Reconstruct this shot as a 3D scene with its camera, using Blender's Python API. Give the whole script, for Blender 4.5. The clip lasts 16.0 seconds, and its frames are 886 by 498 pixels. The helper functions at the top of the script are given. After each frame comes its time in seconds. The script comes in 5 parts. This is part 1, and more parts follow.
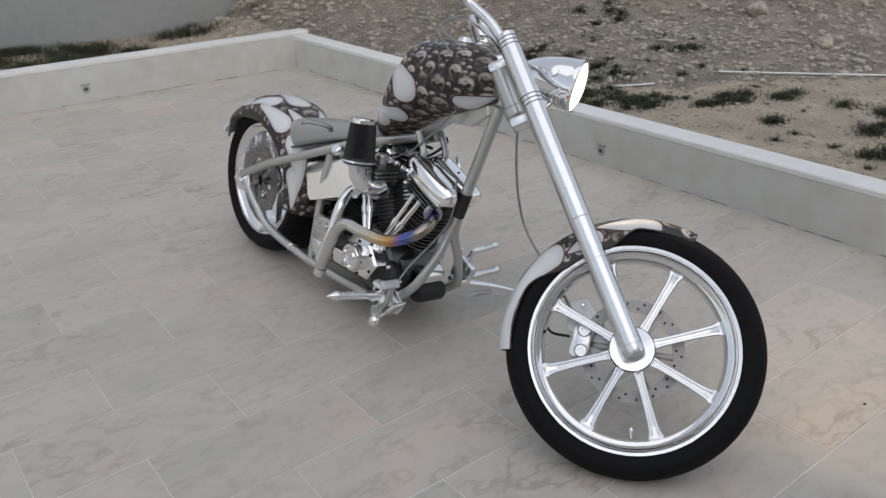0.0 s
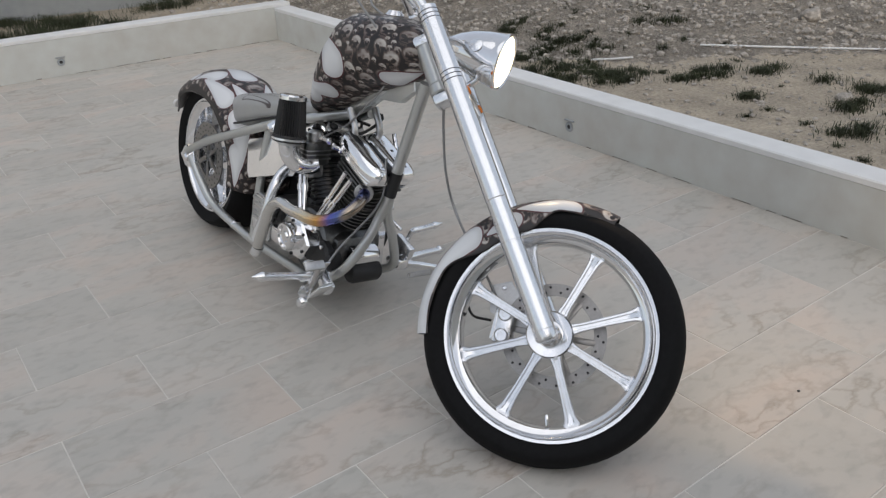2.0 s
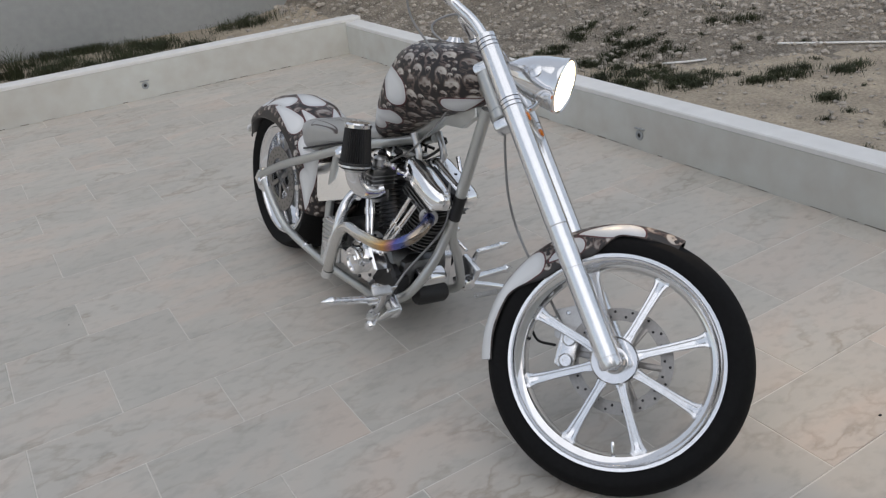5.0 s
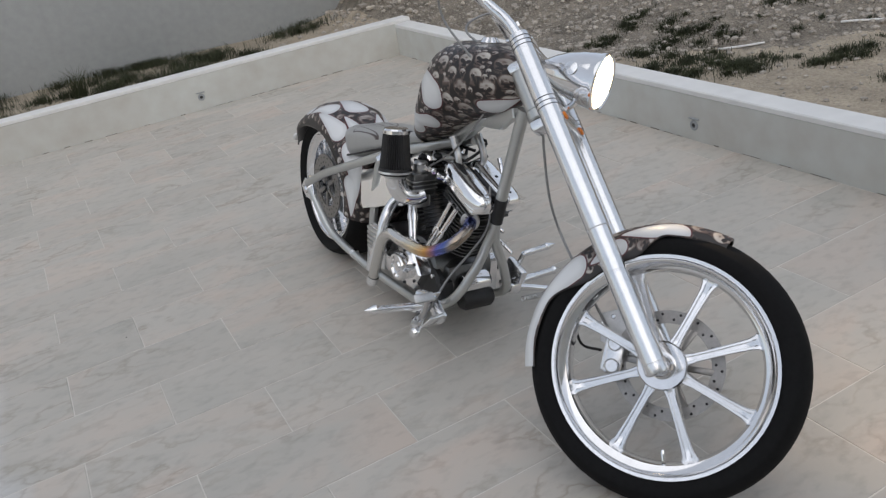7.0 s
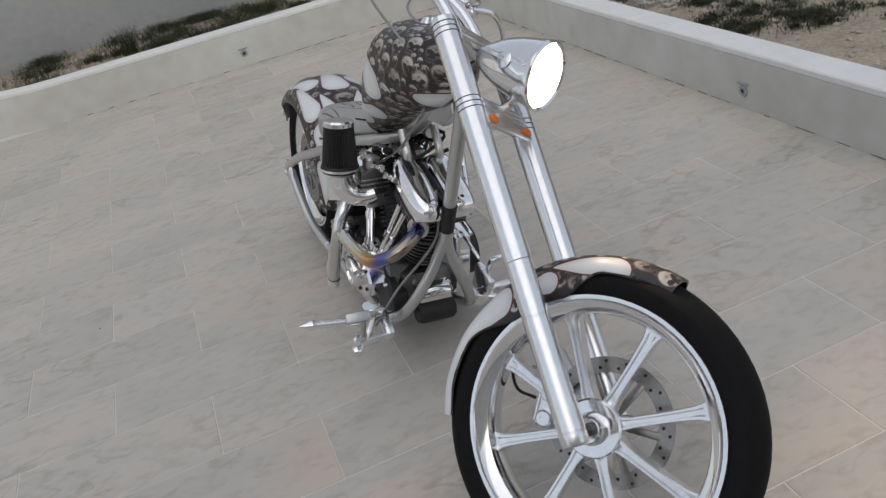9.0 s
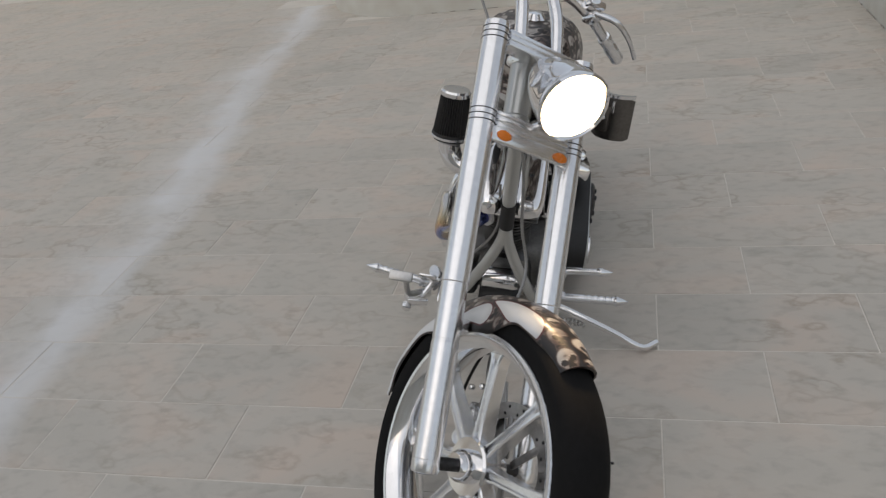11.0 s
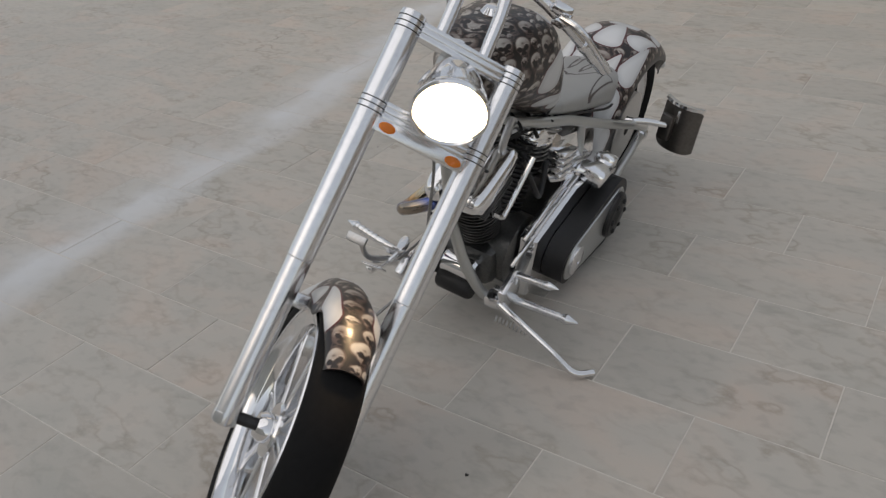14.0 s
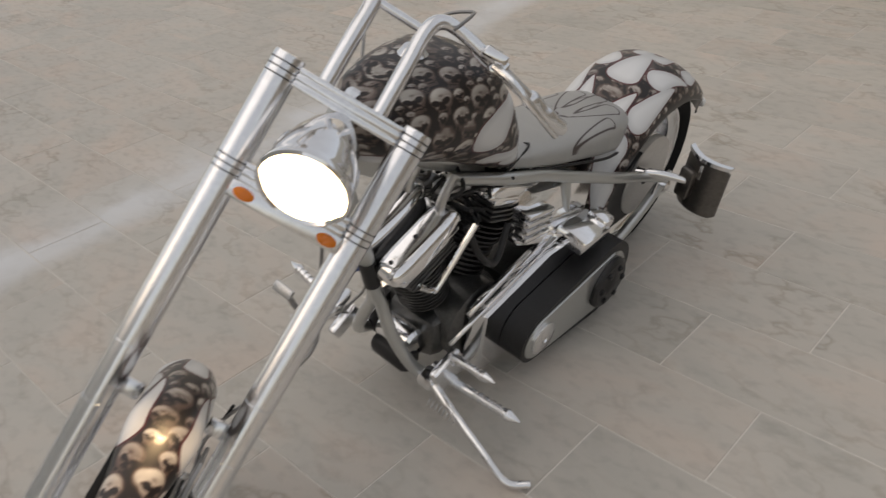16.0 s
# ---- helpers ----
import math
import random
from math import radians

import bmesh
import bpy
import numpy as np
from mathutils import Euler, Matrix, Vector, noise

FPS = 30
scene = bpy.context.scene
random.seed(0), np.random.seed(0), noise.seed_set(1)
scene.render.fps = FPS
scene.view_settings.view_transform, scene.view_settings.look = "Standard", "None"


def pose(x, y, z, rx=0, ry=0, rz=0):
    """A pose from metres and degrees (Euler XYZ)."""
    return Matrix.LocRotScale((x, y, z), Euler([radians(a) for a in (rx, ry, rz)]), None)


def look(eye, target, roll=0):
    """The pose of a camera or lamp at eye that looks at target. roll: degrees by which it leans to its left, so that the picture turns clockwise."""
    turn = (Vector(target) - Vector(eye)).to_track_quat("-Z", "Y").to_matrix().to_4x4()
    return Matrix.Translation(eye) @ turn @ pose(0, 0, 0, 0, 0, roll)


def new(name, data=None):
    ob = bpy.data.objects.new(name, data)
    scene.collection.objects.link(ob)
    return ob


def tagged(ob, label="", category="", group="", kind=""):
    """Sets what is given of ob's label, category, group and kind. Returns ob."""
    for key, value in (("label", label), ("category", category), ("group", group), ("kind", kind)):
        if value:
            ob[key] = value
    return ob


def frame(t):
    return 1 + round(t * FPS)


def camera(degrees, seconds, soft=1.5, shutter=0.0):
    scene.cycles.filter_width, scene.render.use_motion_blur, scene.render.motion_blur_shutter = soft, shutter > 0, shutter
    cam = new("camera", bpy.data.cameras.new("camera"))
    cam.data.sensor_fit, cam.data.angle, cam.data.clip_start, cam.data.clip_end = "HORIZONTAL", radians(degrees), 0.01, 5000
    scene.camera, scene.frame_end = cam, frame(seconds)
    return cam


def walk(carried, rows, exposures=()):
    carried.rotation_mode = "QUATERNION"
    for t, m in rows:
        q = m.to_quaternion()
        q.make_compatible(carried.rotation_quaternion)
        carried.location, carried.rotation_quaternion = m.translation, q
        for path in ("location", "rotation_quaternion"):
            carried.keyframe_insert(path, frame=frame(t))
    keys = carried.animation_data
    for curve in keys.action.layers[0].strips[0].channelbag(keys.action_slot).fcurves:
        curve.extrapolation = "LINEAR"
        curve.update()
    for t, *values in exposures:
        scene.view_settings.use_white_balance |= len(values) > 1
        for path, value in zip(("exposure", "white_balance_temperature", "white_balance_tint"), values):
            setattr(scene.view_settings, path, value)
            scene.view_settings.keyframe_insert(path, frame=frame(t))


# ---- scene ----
cam = camera(58.0, 16.0, soft=1.3, shutter=0.35)
PATH = [
    (0, (-1.466, -2.131, 1.495), (-0.372, -0.685, 0.65), -1.6),
    (0.5, (-1.314, -2.183, 1.486), (-0.331, -0.673, 0.618), -0.2),
    (1, (-1.244, -2.22, 1.482), (-0.251, -0.726, 0.599), -0.5),
    (1.5, (-1.217, -2.238, 1.476), (-0.188, -0.785, 0.566), -1.2),
    (2, (-1.213, -2.242, 1.482), (-0.164, -0.798, 0.578), -1.8),
    (2.5, (-1.213, -2.24, 1.505), (-0.196, -0.76, 0.624), -2.6),
    (3, (-1.206, -2.242, 1.527), (-0.187, -0.75, 0.668), -2.9),
    (3.5, (-1.199, -2.254, 1.542), (-0.22, -0.743, 0.67), -3.3),
    (3.7, (-1.191, -2.259, 1.547), (-0.238, -0.738, 0.665), -3.5),
    (6, (-1.144, -2.253, 1.559), (-0.288, -0.678, 0.671), -6.8),
    (6.5, (-1.119, -2.261, 1.558), (-0.315, -0.652, 0.682), -7.6),
    (7, (-1.076, -2.253, 1.558), (-0.331, -0.621, 0.674), -9.9),
    (7.5, (-0.973, -2.19, 1.525), (-0.274, -0.576, 0.573), -8.1),
    (8, (-0.827, -2.142, 1.552), (-0.116, -0.51, 0.641), -8.9),
    (8.2, (-0.758, -2.137, 1.545), (-0.08, -0.499, 0.619), -10.5),
    (10.3, (0.092, -2.088, 1.509), (-0.012, -0.347, 0.531), -10.1),
    (10.5, (0.191, -2.106, 1.508), (-0.034, -0.372, 0.538), -9.5),
    (11, (0.431, -2.135, 1.527), (-0.051, -0.459, 0.548), -9.0),
    (11.5, (0.615, -2.1, 1.502), (0.028, -0.458, 0.523), -10.7),
    (12, (0.807, -2.034, 1.515), (0.141, -0.441, 0.506), -9.5),
    (12.5, (1.005, -1.951, 1.542), (0.063, -0.503, 0.533), -7.1),
    (13, (1.176, -1.974, 1.544), (0.134, -0.582, 0.554), -5.3),
    (13.5, (1.207, -1.909, 1.541), (0.166, -0.551, 0.506), -6.5),
    (14, (1.182, -1.773, 1.537), (0.174, -0.394, 0.497), -5.1),
    (14.5, (1.205, -1.642, 1.524), (0.097, -0.337, 0.49), -6.4),
    (15, (1.318, -1.484, 1.528), (0.09, -0.286, 0.499), -5.0),
    (15.5, (1.362, -1.361, 1.515), (0.08, -0.224, 0.484), -6.7),
    (16, (1.287, -1.158, 1.515), (0.079, 0.029, 0.451), -4.3),
]
walk(cam, [(t, look(eye, target, roll)) for t, eye, target, roll in PATH], [(0, 0.27, 6480, 10), (8, 0.27, 6430, 10), (10.3, 0.03, 6750, 10), (15.3, 0.0, 6950, 11), (16, 0.14, 7350, 12)])

# ---- world, sun, exposure ----
world = bpy.data.worlds.new("sky")
scene.world = world
world.use_nodes = True
wn = world.node_tree.nodes
sky = wn.new("ShaderNodeTexSky")
sky.sky_type = "NISHITA"
sky.sun_disc = False
sky.sun_elevation, sky.sun_rotation = radians(22), radians(200)
sky.air_density, sky.dust_density, sky.ozone_density = 1.0, 2.0, 1.0
veil = wn.new("ShaderNodeMix")
veil.data_type = "RGBA"
veil.inputs["Factor"].default_value = 0.55
veil.inputs["B"].default_value = (4.6, 4.7, 4.9, 1)  # thin even cloud
world.node_tree.links.new(sky.outputs[0], veil.inputs["A"])
world.node_tree.links.new(veil.outputs["Result"], wn["Background"].inputs[0])
wn["Background"].inputs[1].default_value = 0.14
sun_data = bpy.data.lights.new("sun", "SUN")
sun_data.energy, sun_data.angle, sun_data.color = 0.5, radians(70), (1.0, 0.96, 0.92)
sun = new("sun", sun_data)
sun.matrix_world = look((0, 0, 30), (6, 9, 0))

# ---- materials ----


def material(name, base, rough=0.5, metal=0.0, vary=0.15, scale=8.0, fine=60.0, bump=0.1, dist=0.004, spec=0.5, coat=0.0, second=None):
    """Principled material with colour varied at two scales and a fine relief."""
    m = bpy.data.materials.new(name)
    m.use_nodes = True
    n, l = m.node_tree.nodes, m.node_tree.links
    b = n["Principled BSDF"]
    co = n.new("ShaderNodeTexCoord")
    big, small = n.new("ShaderNodeTexNoise"), n.new("ShaderNodeTexNoise")
    big.inputs["Scale"].default_value, small.inputs["Scale"].default_value = scale, fine
    big.inputs["Detail"].default_value, small.inputs["Detail"].default_value = 5, 4
    l.new(co.outputs["Object"], big.inputs["Vector"])
    l.new(co.outputs["Object"], small.inputs["Vector"])
    ramp = n.new("ShaderNodeMapRange")
    ramp.inputs[1].default_value, ramp.inputs[2].default_value = 0.3, 0.7
    add = n.new("ShaderNodeMath")
    add.operation = "MULTIPLY_ADD"
    add.inputs[1].default_value = 0.5
    l.new(small.outputs[0], add.inputs[0])
    half = n.new("ShaderNodeMath")
    half.operation = "MULTIPLY"
    half.inputs[1].default_value = 0.5
    l.new(big.outputs[0], half.inputs[0])
    l.new(half.outputs[0], add.inputs[2])
    l.new(add.outputs[0], ramp.inputs[0])
    mix = n.new("ShaderNodeMix")
    mix.data_type = "RGBA"
    dark = second or [c * (1 - vary) for c in base]
    light = [min(1, c * (1 + vary)) for c in base]
    mix.inputs["A"].default_value, mix.inputs["B"].default_value = (*dark, 1), (*light, 1)
    l.new(ramp.outputs[0], mix.inputs["Factor"])
    l.new(mix.outputs["Result"], b.inputs["Base Color"])
    b.inputs["Metallic"].default_value = metal
    b.inputs["Specular IOR Level"].default_value = spec
    b.inputs["Coat Weight"].default_value = coat
    rr = n.new("ShaderNodeMapRange")
    rr.inputs[3].default_value, rr.inputs[4].default_value = rough * 0.8, min(1, rough * 1.25)
    l.new(big.outputs[0], rr.inputs[0])
    l.new(rr.outputs[0], b.inputs["Roughness"])
    if bump:
        bp = n.new("ShaderNodeBump")
        bp.inputs["Strength"].default_value, bp.inputs["Distance"].default_value = bump, dist
        l.new(small.outputs[0], bp.inputs["Height"])
        l.new(bp.outputs[0], b.inputs["Normal"])
    return m


CHROME = material("chrome", (0.84, 0.84, 0.85), 0.09, 1.0, 0.05, 6, 40, 0.02, 0.001)
POLISHED = material("polished_aluminium", (0.83, 0.84, 0.86), 0.24, 1.0, 0.06, 6, 90, 0.03, 0.001)
SATIN = material("satin_aluminium", (0.55, 0.55, 0.55), 0.36, 1.0, 0.12, 10, 120, 0.08, 0.001)
SILVER = material("silver_paint", (0.5, 0.51, 0.5), 0.3, 0.75, 0.05, 5, 300, 0.02, 0.0005, coat=0.6)
BRIGHT = material("bright_plating", (0.93, 0.93, 0.94), 0.12, 1.0, 0.05, 8, 60, 0.03, 0.001)
DISC = material("worn_disc_steel", (0.3, 0.29, 0.28), 0.34, 1.0, 0.15, 14, 120, 0.08, 0.001)
RUBBER = material("tyre_rubber", (0.007, 0.007, 0.0075), 0.75, 0, 0.3, 9, 80, 0.1, 0.001, spec=0.17)
BLACK = material("black_plastic", (0.012, 0.012, 0.013), 0.5, 0, 0.3, 9, 90, 0.05, 0.001)
ENGINE = material("grey_cast_metal", (0.15, 0.15, 0.148), 0.32, 0.9, 0.25, 14, 140, 0.2, 0.001)
DARK = material("dark_metal", (0.05, 0.05, 0.052), 0.4, 0.8, 0.3, 14, 120, 0.1, 0.001)
WALL = material("pale_render", (0.53, 0.55, 0.53), 0.85, 0, 0.12, 1.1, 7, 0.06, 0.004, second=(0.47, 0.455, 0.42))
PALE = material("paler_render", (0.72, 0.72, 0.71), 0.8, 0, 0.07, 2, 12, 0.08, 0.002)
CONCRETE = material("grey_concrete", (0.33, 0.35, 0.36), 0.85, 0, 0.1, 0.6, 14, 0.2, 0.004)
SAND = material("sandy_soil", (0.38, 0.325, 0.25), 0.95, 0, 0.42, 5.0, 55, 1.0, 0.02)
BANK = material("gravel_bank", (0.25, 0.22, 0.18), 0.95, 0, 0.7, 6.0, 70, 1.0, 0.03)
STONE = material("limestone", (0.36, 0.328, 0.287), 0.9, 0, 0.6, 9, 50, 0.5, 0.006)
GRASS = material("dry_grass", (0.035, 0.042, 0.018), 0.8, 0, 0.4, 6, 50, 0.0)
GROUT = material("pale_grout", (0.63, 0.6, 0.55), 0.9, 0, 0.1, 8, 90, 0.2, 0.001)
AMBER = material("amber_lens", (0.75, 0.2, 0.02), 0.25, 0, 0.1, 20, 90, 0.05, 0.001)
CABLE = material("braided_cable", (0.3, 0.3, 0.3), 0.4, 0.8, 0.2, 30, 400, 0.2, 0.0005)
PLATE = material("smoked_metal", (0.16, 0.15, 0.14), 0.3, 0.9, 0.2, 10, 90, 0.05, 0.001)
GATE = material("dark_gate", (0.03, 0.03, 0.032), 0.5, 0.2, 0.2, 4, 40, 0.05)

LENS = bpy.data.materials.new("headlight_glow")
LENS.use_nodes = True
_b = LENS.node_tree.nodes["Principled BSDF"]
_b.inputs["Base Color"].default_value = (0.9, 0.8, 0.6, 1)
_b.inputs["Emission Color"].default_value = (1.0, 0.78, 0.48, 1)
_b.inputs["Emission Strength"].default_value = 7.0


def paint_material():
    """Airbrushed paint: pale teardrop flames with a maroon line, over dark ground with bone-coloured shapes."""
    m = bpy.data.materials.new("airbrushed_paint")
    m.use_nodes = True
    n, l = m.node_tree.nodes, m.node_tree.links
    b = n["Principled BSDF"]
    flame, bone = n.new("ShaderNodeAttribute"), n.new("ShaderNodeAttribute")
    flame.attribute_name, bone.attribute_name = "drop_field", "bone_tone"
    co, grain = n.new("ShaderNodeTexCoord"), n.new("ShaderNodeTexNoise")
    grain.inputs["Scale"].default_value, grain.inputs["Detail"].default_value = 45, 6
    l.new(co.outputs["Object"], grain.inputs["Vector"])
    mod = n.new("ShaderNodeMath")
    mod.operation = "MULTIPLY_ADD"
    mod.inputs[1].default_value, mod.inputs[2].default_value = 0.24, -0.12
    l.new(grain.outputs[0], mod.inputs[0])
    tot = n.new("ShaderNodeMath")
    tot.operation = "ADD"
    l.new(bone.outputs["Fac"], tot.inputs[0])
    l.new(mod.outputs[0], tot.inputs[1])
    skin = n.new("ShaderNodeValToRGB")
    skin.color_ramp.elements[0].color, skin.color_ramp.elements[1].color = (0.008, 0.005, 0.005, 1), (0.66, 0.63, 0.58, 1)
    skin.color_ramp.elements[0].position, skin.color_ramp.elements[1].position = 0.1, 0.95
    e = skin.color_ramp.elements.new(0.45)
    e.color = (0.1, 0.068, 0.058, 1)
    l.new(tot.outputs[0], skin.inputs[0])
    edge = n.new("ShaderNodeValToRGB")
    edge.color_ramp.interpolation = "EASE"
    el = edge.color_ramp.elements
    el[0].position, el[0].color = 0.0, (0.68, 0.69, 0.7, 1)
    el[1].position, el[1].color = 0.47, (0.56, 0.57, 0.58, 1)
    k = el.new(0.5)
    k.color = (0.1, 0.012, 0.015, 1)
    k = el.new(0.56)
    k.color = (0.05, 0.01, 0.012, 1)
    span = n.new("ShaderNodeMapRange")
    span.inputs[1].default_value, span.inputs[2].default_value = -0.03, 0.03
    l.new(flame.outputs["Fac"], span.inputs[0])
    l.new(span.outputs[0], edge.inputs[0])
    cut = n.new("ShaderNodeMapRange")
    cut.inputs[1].default_value, cut.inputs[2].default_value = 0.002, 0.006
    l.new(flame.outputs["Fac"], cut.inputs[0])
    mix = n.new("ShaderNodeMix")
    mix.data_type = "RGBA"
    l.new(cut.outputs[0], mix.inputs["Factor"])
    l.new(edge.outputs[0], mix.inputs["A"])
    l.new(skin.outputs[0], mix.inputs["B"])
    l.new(mix.outputs["Result"], b.inputs["Base Color"])
    b.inputs["Roughness"].default_value, b.inputs["Coat Weight"].default_value, b.inputs["Coat Roughness"].default_value = 0.4, 0.25, 0.08
    b.inputs["Metallic"].default_value = 0.05
    return m


PAINT = paint_material()


def flame_leather():
    """Silver leather with dark, thin airbrushed flame outlines."""
    m = material("flame_leather", (0.36, 0.36, 0.35), 0.42, 0.1, 0.07, 9, 260, 0.25, 0.0006, coat=0.1)
    n, l = m.node_tree.nodes, m.node_tree.links
    b = n["Principled BSDF"]
    at, size, line, mix = n.new("ShaderNodeAttribute"), n.new("ShaderNodeMath"), n.new("ShaderNodeMapRange"), n.new("ShaderNodeMix")
    at.attribute_name = "drop_field"
    size.operation = "ABSOLUTE"
    l.new(at.outputs["Fac"], size.inputs[0])
    line.inputs[1].default_value, line.inputs[2].default_value = 0.0014, 0.0032
    l.new(size.outputs[0], line.inputs[0])
    mix.data_type = "RGBA"
    l.new(line.outputs[0], mix.inputs["Factor"])
    mix.inputs["A"].default_value = (0.06, 0.045, 0.045, 1)
    l.new(b.inputs["Base Color"].links[0].from_socket, mix.inputs["B"])
    l.new(mix.outputs["Result"], b.inputs["Base Color"])
    return m


FLAME_LEATHER = flame_leather()


def pipe_material():
    """Steel pipe with heat tint near the cylinder: blue, violet, gold, then bare metal."""
    m = bpy.data.materials.new("heat_tinted_pipe")
    m.use_nodes = True
    n, l = m.node_tree.nodes, m.node_tree.links
    b = n["Principled BSDF"]
    co, sep, rg, ramp = n.new("ShaderNodeTexCoord"), n.new("ShaderNodeSeparateXYZ"), n.new("ShaderNodeMapRange"), n.new("ShaderNodeValToRGB")
    l.new(co.outputs["Object"], sep.inputs[0])
    rg.inputs[1].default_value, rg.inputs[2].default_value = -0.2, 0.1
    l.new(sep.outputs["Y"], rg.inputs[0])
    l.new(rg.outputs[0], ramp.inputs[0])
    el = ramp.color_ramp.elements
    el[0].color, el[1].color = (0.35, 0.3, 0.25, 1), (0.66, 0.65, 0.63, 1)
    for p, c in ((0.06, (0.12, 0.16, 0.36)), (0.15, (0.14, 0.14, 0.42)), (0.22, (0.38, 0.2, 0.26)), (0.32, (0.66, 0.36, 0.12)), (0.55, (0.7, 0.6, 0.42)), (0.8, (0.66, 0.63, 0.58))):
        k = el.new(p)
        k.color = (*c, 1)
    l.new(ramp.outputs[0], b.inputs["Base Color"])
    b.inputs["Metallic"].default_value, b.inputs["Roughness"].default_value = 1.0, 0.2
    return m


PIPE = pipe_material()


def tile_material():
    """Stone-look porcelain: beige grey with veins and rosy clouds, tint varied tile by tile, a dusty pale streak across the floor."""
    m = bpy.data.materials.new("stone_tile")
    m.use_nodes = True
    n, l = m.node_tree.nodes, m.node_tree.links
    b = n["Principled BSDF"]
    geo, info = n.new("ShaderNodeNewGeometry"), n.new("ShaderNodeObjectInfo")
    off = n.new("ShaderNodeVectorMath")
    off.operation = "MULTIPLY_ADD"
    comb = n.new("ShaderNodeCombineXYZ")
    for i in range(3):
        l.new(info.outputs["Random"], comb.inputs[i])
    off.inputs[1].default_value = (7, 9, 5)
    l.new(comb.outputs[0], off.inputs[0])
    l.new(geo.outputs["Position"], off.inputs[2])
    stretch = n.new("ShaderNodeMapping")
    stretch.inputs["Scale"].default_value = (0.9, 1.5, 1.0)
    stretch.inputs["Rotation"].default_value = (0, 0, 0.35)
    l.new(off.outputs[0], stretch.inputs[0])
    cloud, vein, fine = n.new("ShaderNodeTexNoise"), n.new("ShaderNodeTexNoise"), n.new("ShaderNodeTexNoise")
    for t, s, d, w in ((cloud, 1.9, 9, 0.9), (vein, 5.5, 14, 0.1), (fine, 19, 7, 0.2)):
        t.inputs["Scale"].default_value, t.inputs["Detail"].default_value, t.inputs["Distortion"].default_value = s, d, w
        l.new(stretch.outputs[0], t.inputs["Vector"])
    base = n.new("ShaderNodeValToRGB")
    el = base.color_ramp.elements
    el[0].position, el[1].position = 0.25, 0.75
    el[0].color, el[1].color = (0.44, 0.425, 0.385, 1), (0.57, 0.49, 0.425, 1)
    k = el.new(0.5)
    k.color = (0.505, 0.475, 0.428, 1)
    l.new(cloud.outputs[0], base.inputs[0])
    ridge = n.new("ShaderNodeValToRGB")
    el = ridge.color_ramp.elements
    el[0].position, el[1].position = 0.415, 0.5
    el[0].color, el[1].color = (1, 1, 1, 1), (1, 1, 1, 1)
    k = el.new(0.45)
    k.color = (0.6, 0.53, 0.46, 1)
    l.new(vein.outputs[0], ridge.inputs[0])
    mul = n.new("ShaderNodeMix")
    mul.data_type, mul.blend_type = "RGBA", "MULTIPLY"
    spot, gate = n.new("ShaderNodeTexNoise"), n.new("ShaderNodeMapRange")
    spot.inputs["Scale"].default_value, spot.inputs["Detail"].default_value = 1.7, 3
    l.new(off.outputs[0], spot.inputs["Vector"])
    gate.inputs[1].default_value, gate.inputs[2].default_value, gate.inputs[3].default_value, gate.inputs[4].default_value = 0.46, 0.68, 0.08, 0.6
    l.new(spot.outputs[0], gate.inputs[0])
    l.new(gate.outputs[0], mul.inputs["Factor"])
    l.new(base.outputs[0], mul.inputs["A"])
    l.new(ridge.outputs[0], mul.inputs["B"])
    marks = n.new("ShaderNodeMapRange")
    marks.inputs[1].default_value, marks.inputs[2].default_value, marks.inputs[3].default_value, marks.inputs[4].default_value = 0.5, 0.72, 1.0, 0.86
    l.new(fine.outputs[0], marks.inputs[0])
    tint = n.new("ShaderNodeMapRange")
    tint.inputs[3].default_value, tint.inputs[4].default_value = 0.955, 1.035
    l.new(info.outputs["Random"], tint.inputs[0])
    vm = n.new("ShaderNodeVectorMath")
    vm.operation = "SCALE"
    l.new(mul.outputs["Result"], vm.inputs[0])
    both_tones = n.new("ShaderNodeMath")
    both_tones.operation = "MULTIPLY"
    l.new(tint.outputs[0], both_tones.inputs[0])
    l.new(marks.outputs[0], both_tones.inputs[1])
    l.new(both_tones.outputs[0], vm.inputs["Scale"])
    # dust streak: a crooked band that runs along the terrace
    sep = n.new("ShaderNodeSeparateXYZ")
    l.new(geo.outputs["Position"], sep.inputs[0])
    line = n.new("ShaderNodeFloatCurve")
    my = n.new("ShaderNodeMapRange")
    my.inputs[1].default_value, my.inputs[2].default_value = -3.0, 7.0
    l.new(sep.outputs["Y"], my.inputs[0])
    l.new(my.outputs[0], line.inputs["Value"])
    pts = line.mapping.curves[0].points
    pts[0].location, pts[1].location = (0.0, 0.66), (1.0, 0.30)
    for p in ((0.22, 0.655), (0.33, 0.63), (0.41, 0.61), (0.61, 0.50), (0.75, 0.465)):
        pts.new(*p)
    line.mapping.update()
    cx = n.new("ShaderNodeMath")
    cx.operation = "MULTIPLY_ADD"
    cx.inputs[1].default_value, cx.inputs[2].default_value = 4.0, -4.2
    l.new(line.outputs[0], cx.inputs[0])
    dx = n.new("ShaderNodeMath")
    dx.operation = "SUBTRACT"
    l.new(sep.outputs["X"], dx.inputs[0])
    l.new(cx.outputs[0], dx.inputs[1])
    wob = n.new("ShaderNodeTexNoise")
    wob.inputs["Scale"].default_value, wob.inputs["Detail"].default_value = 2.2, 6
    l.new(geo.outputs["Position"], wob.inputs["Vector"])
    wadd = n.new("ShaderNodeMath")
    wadd.operation = "MULTIPLY_ADD"
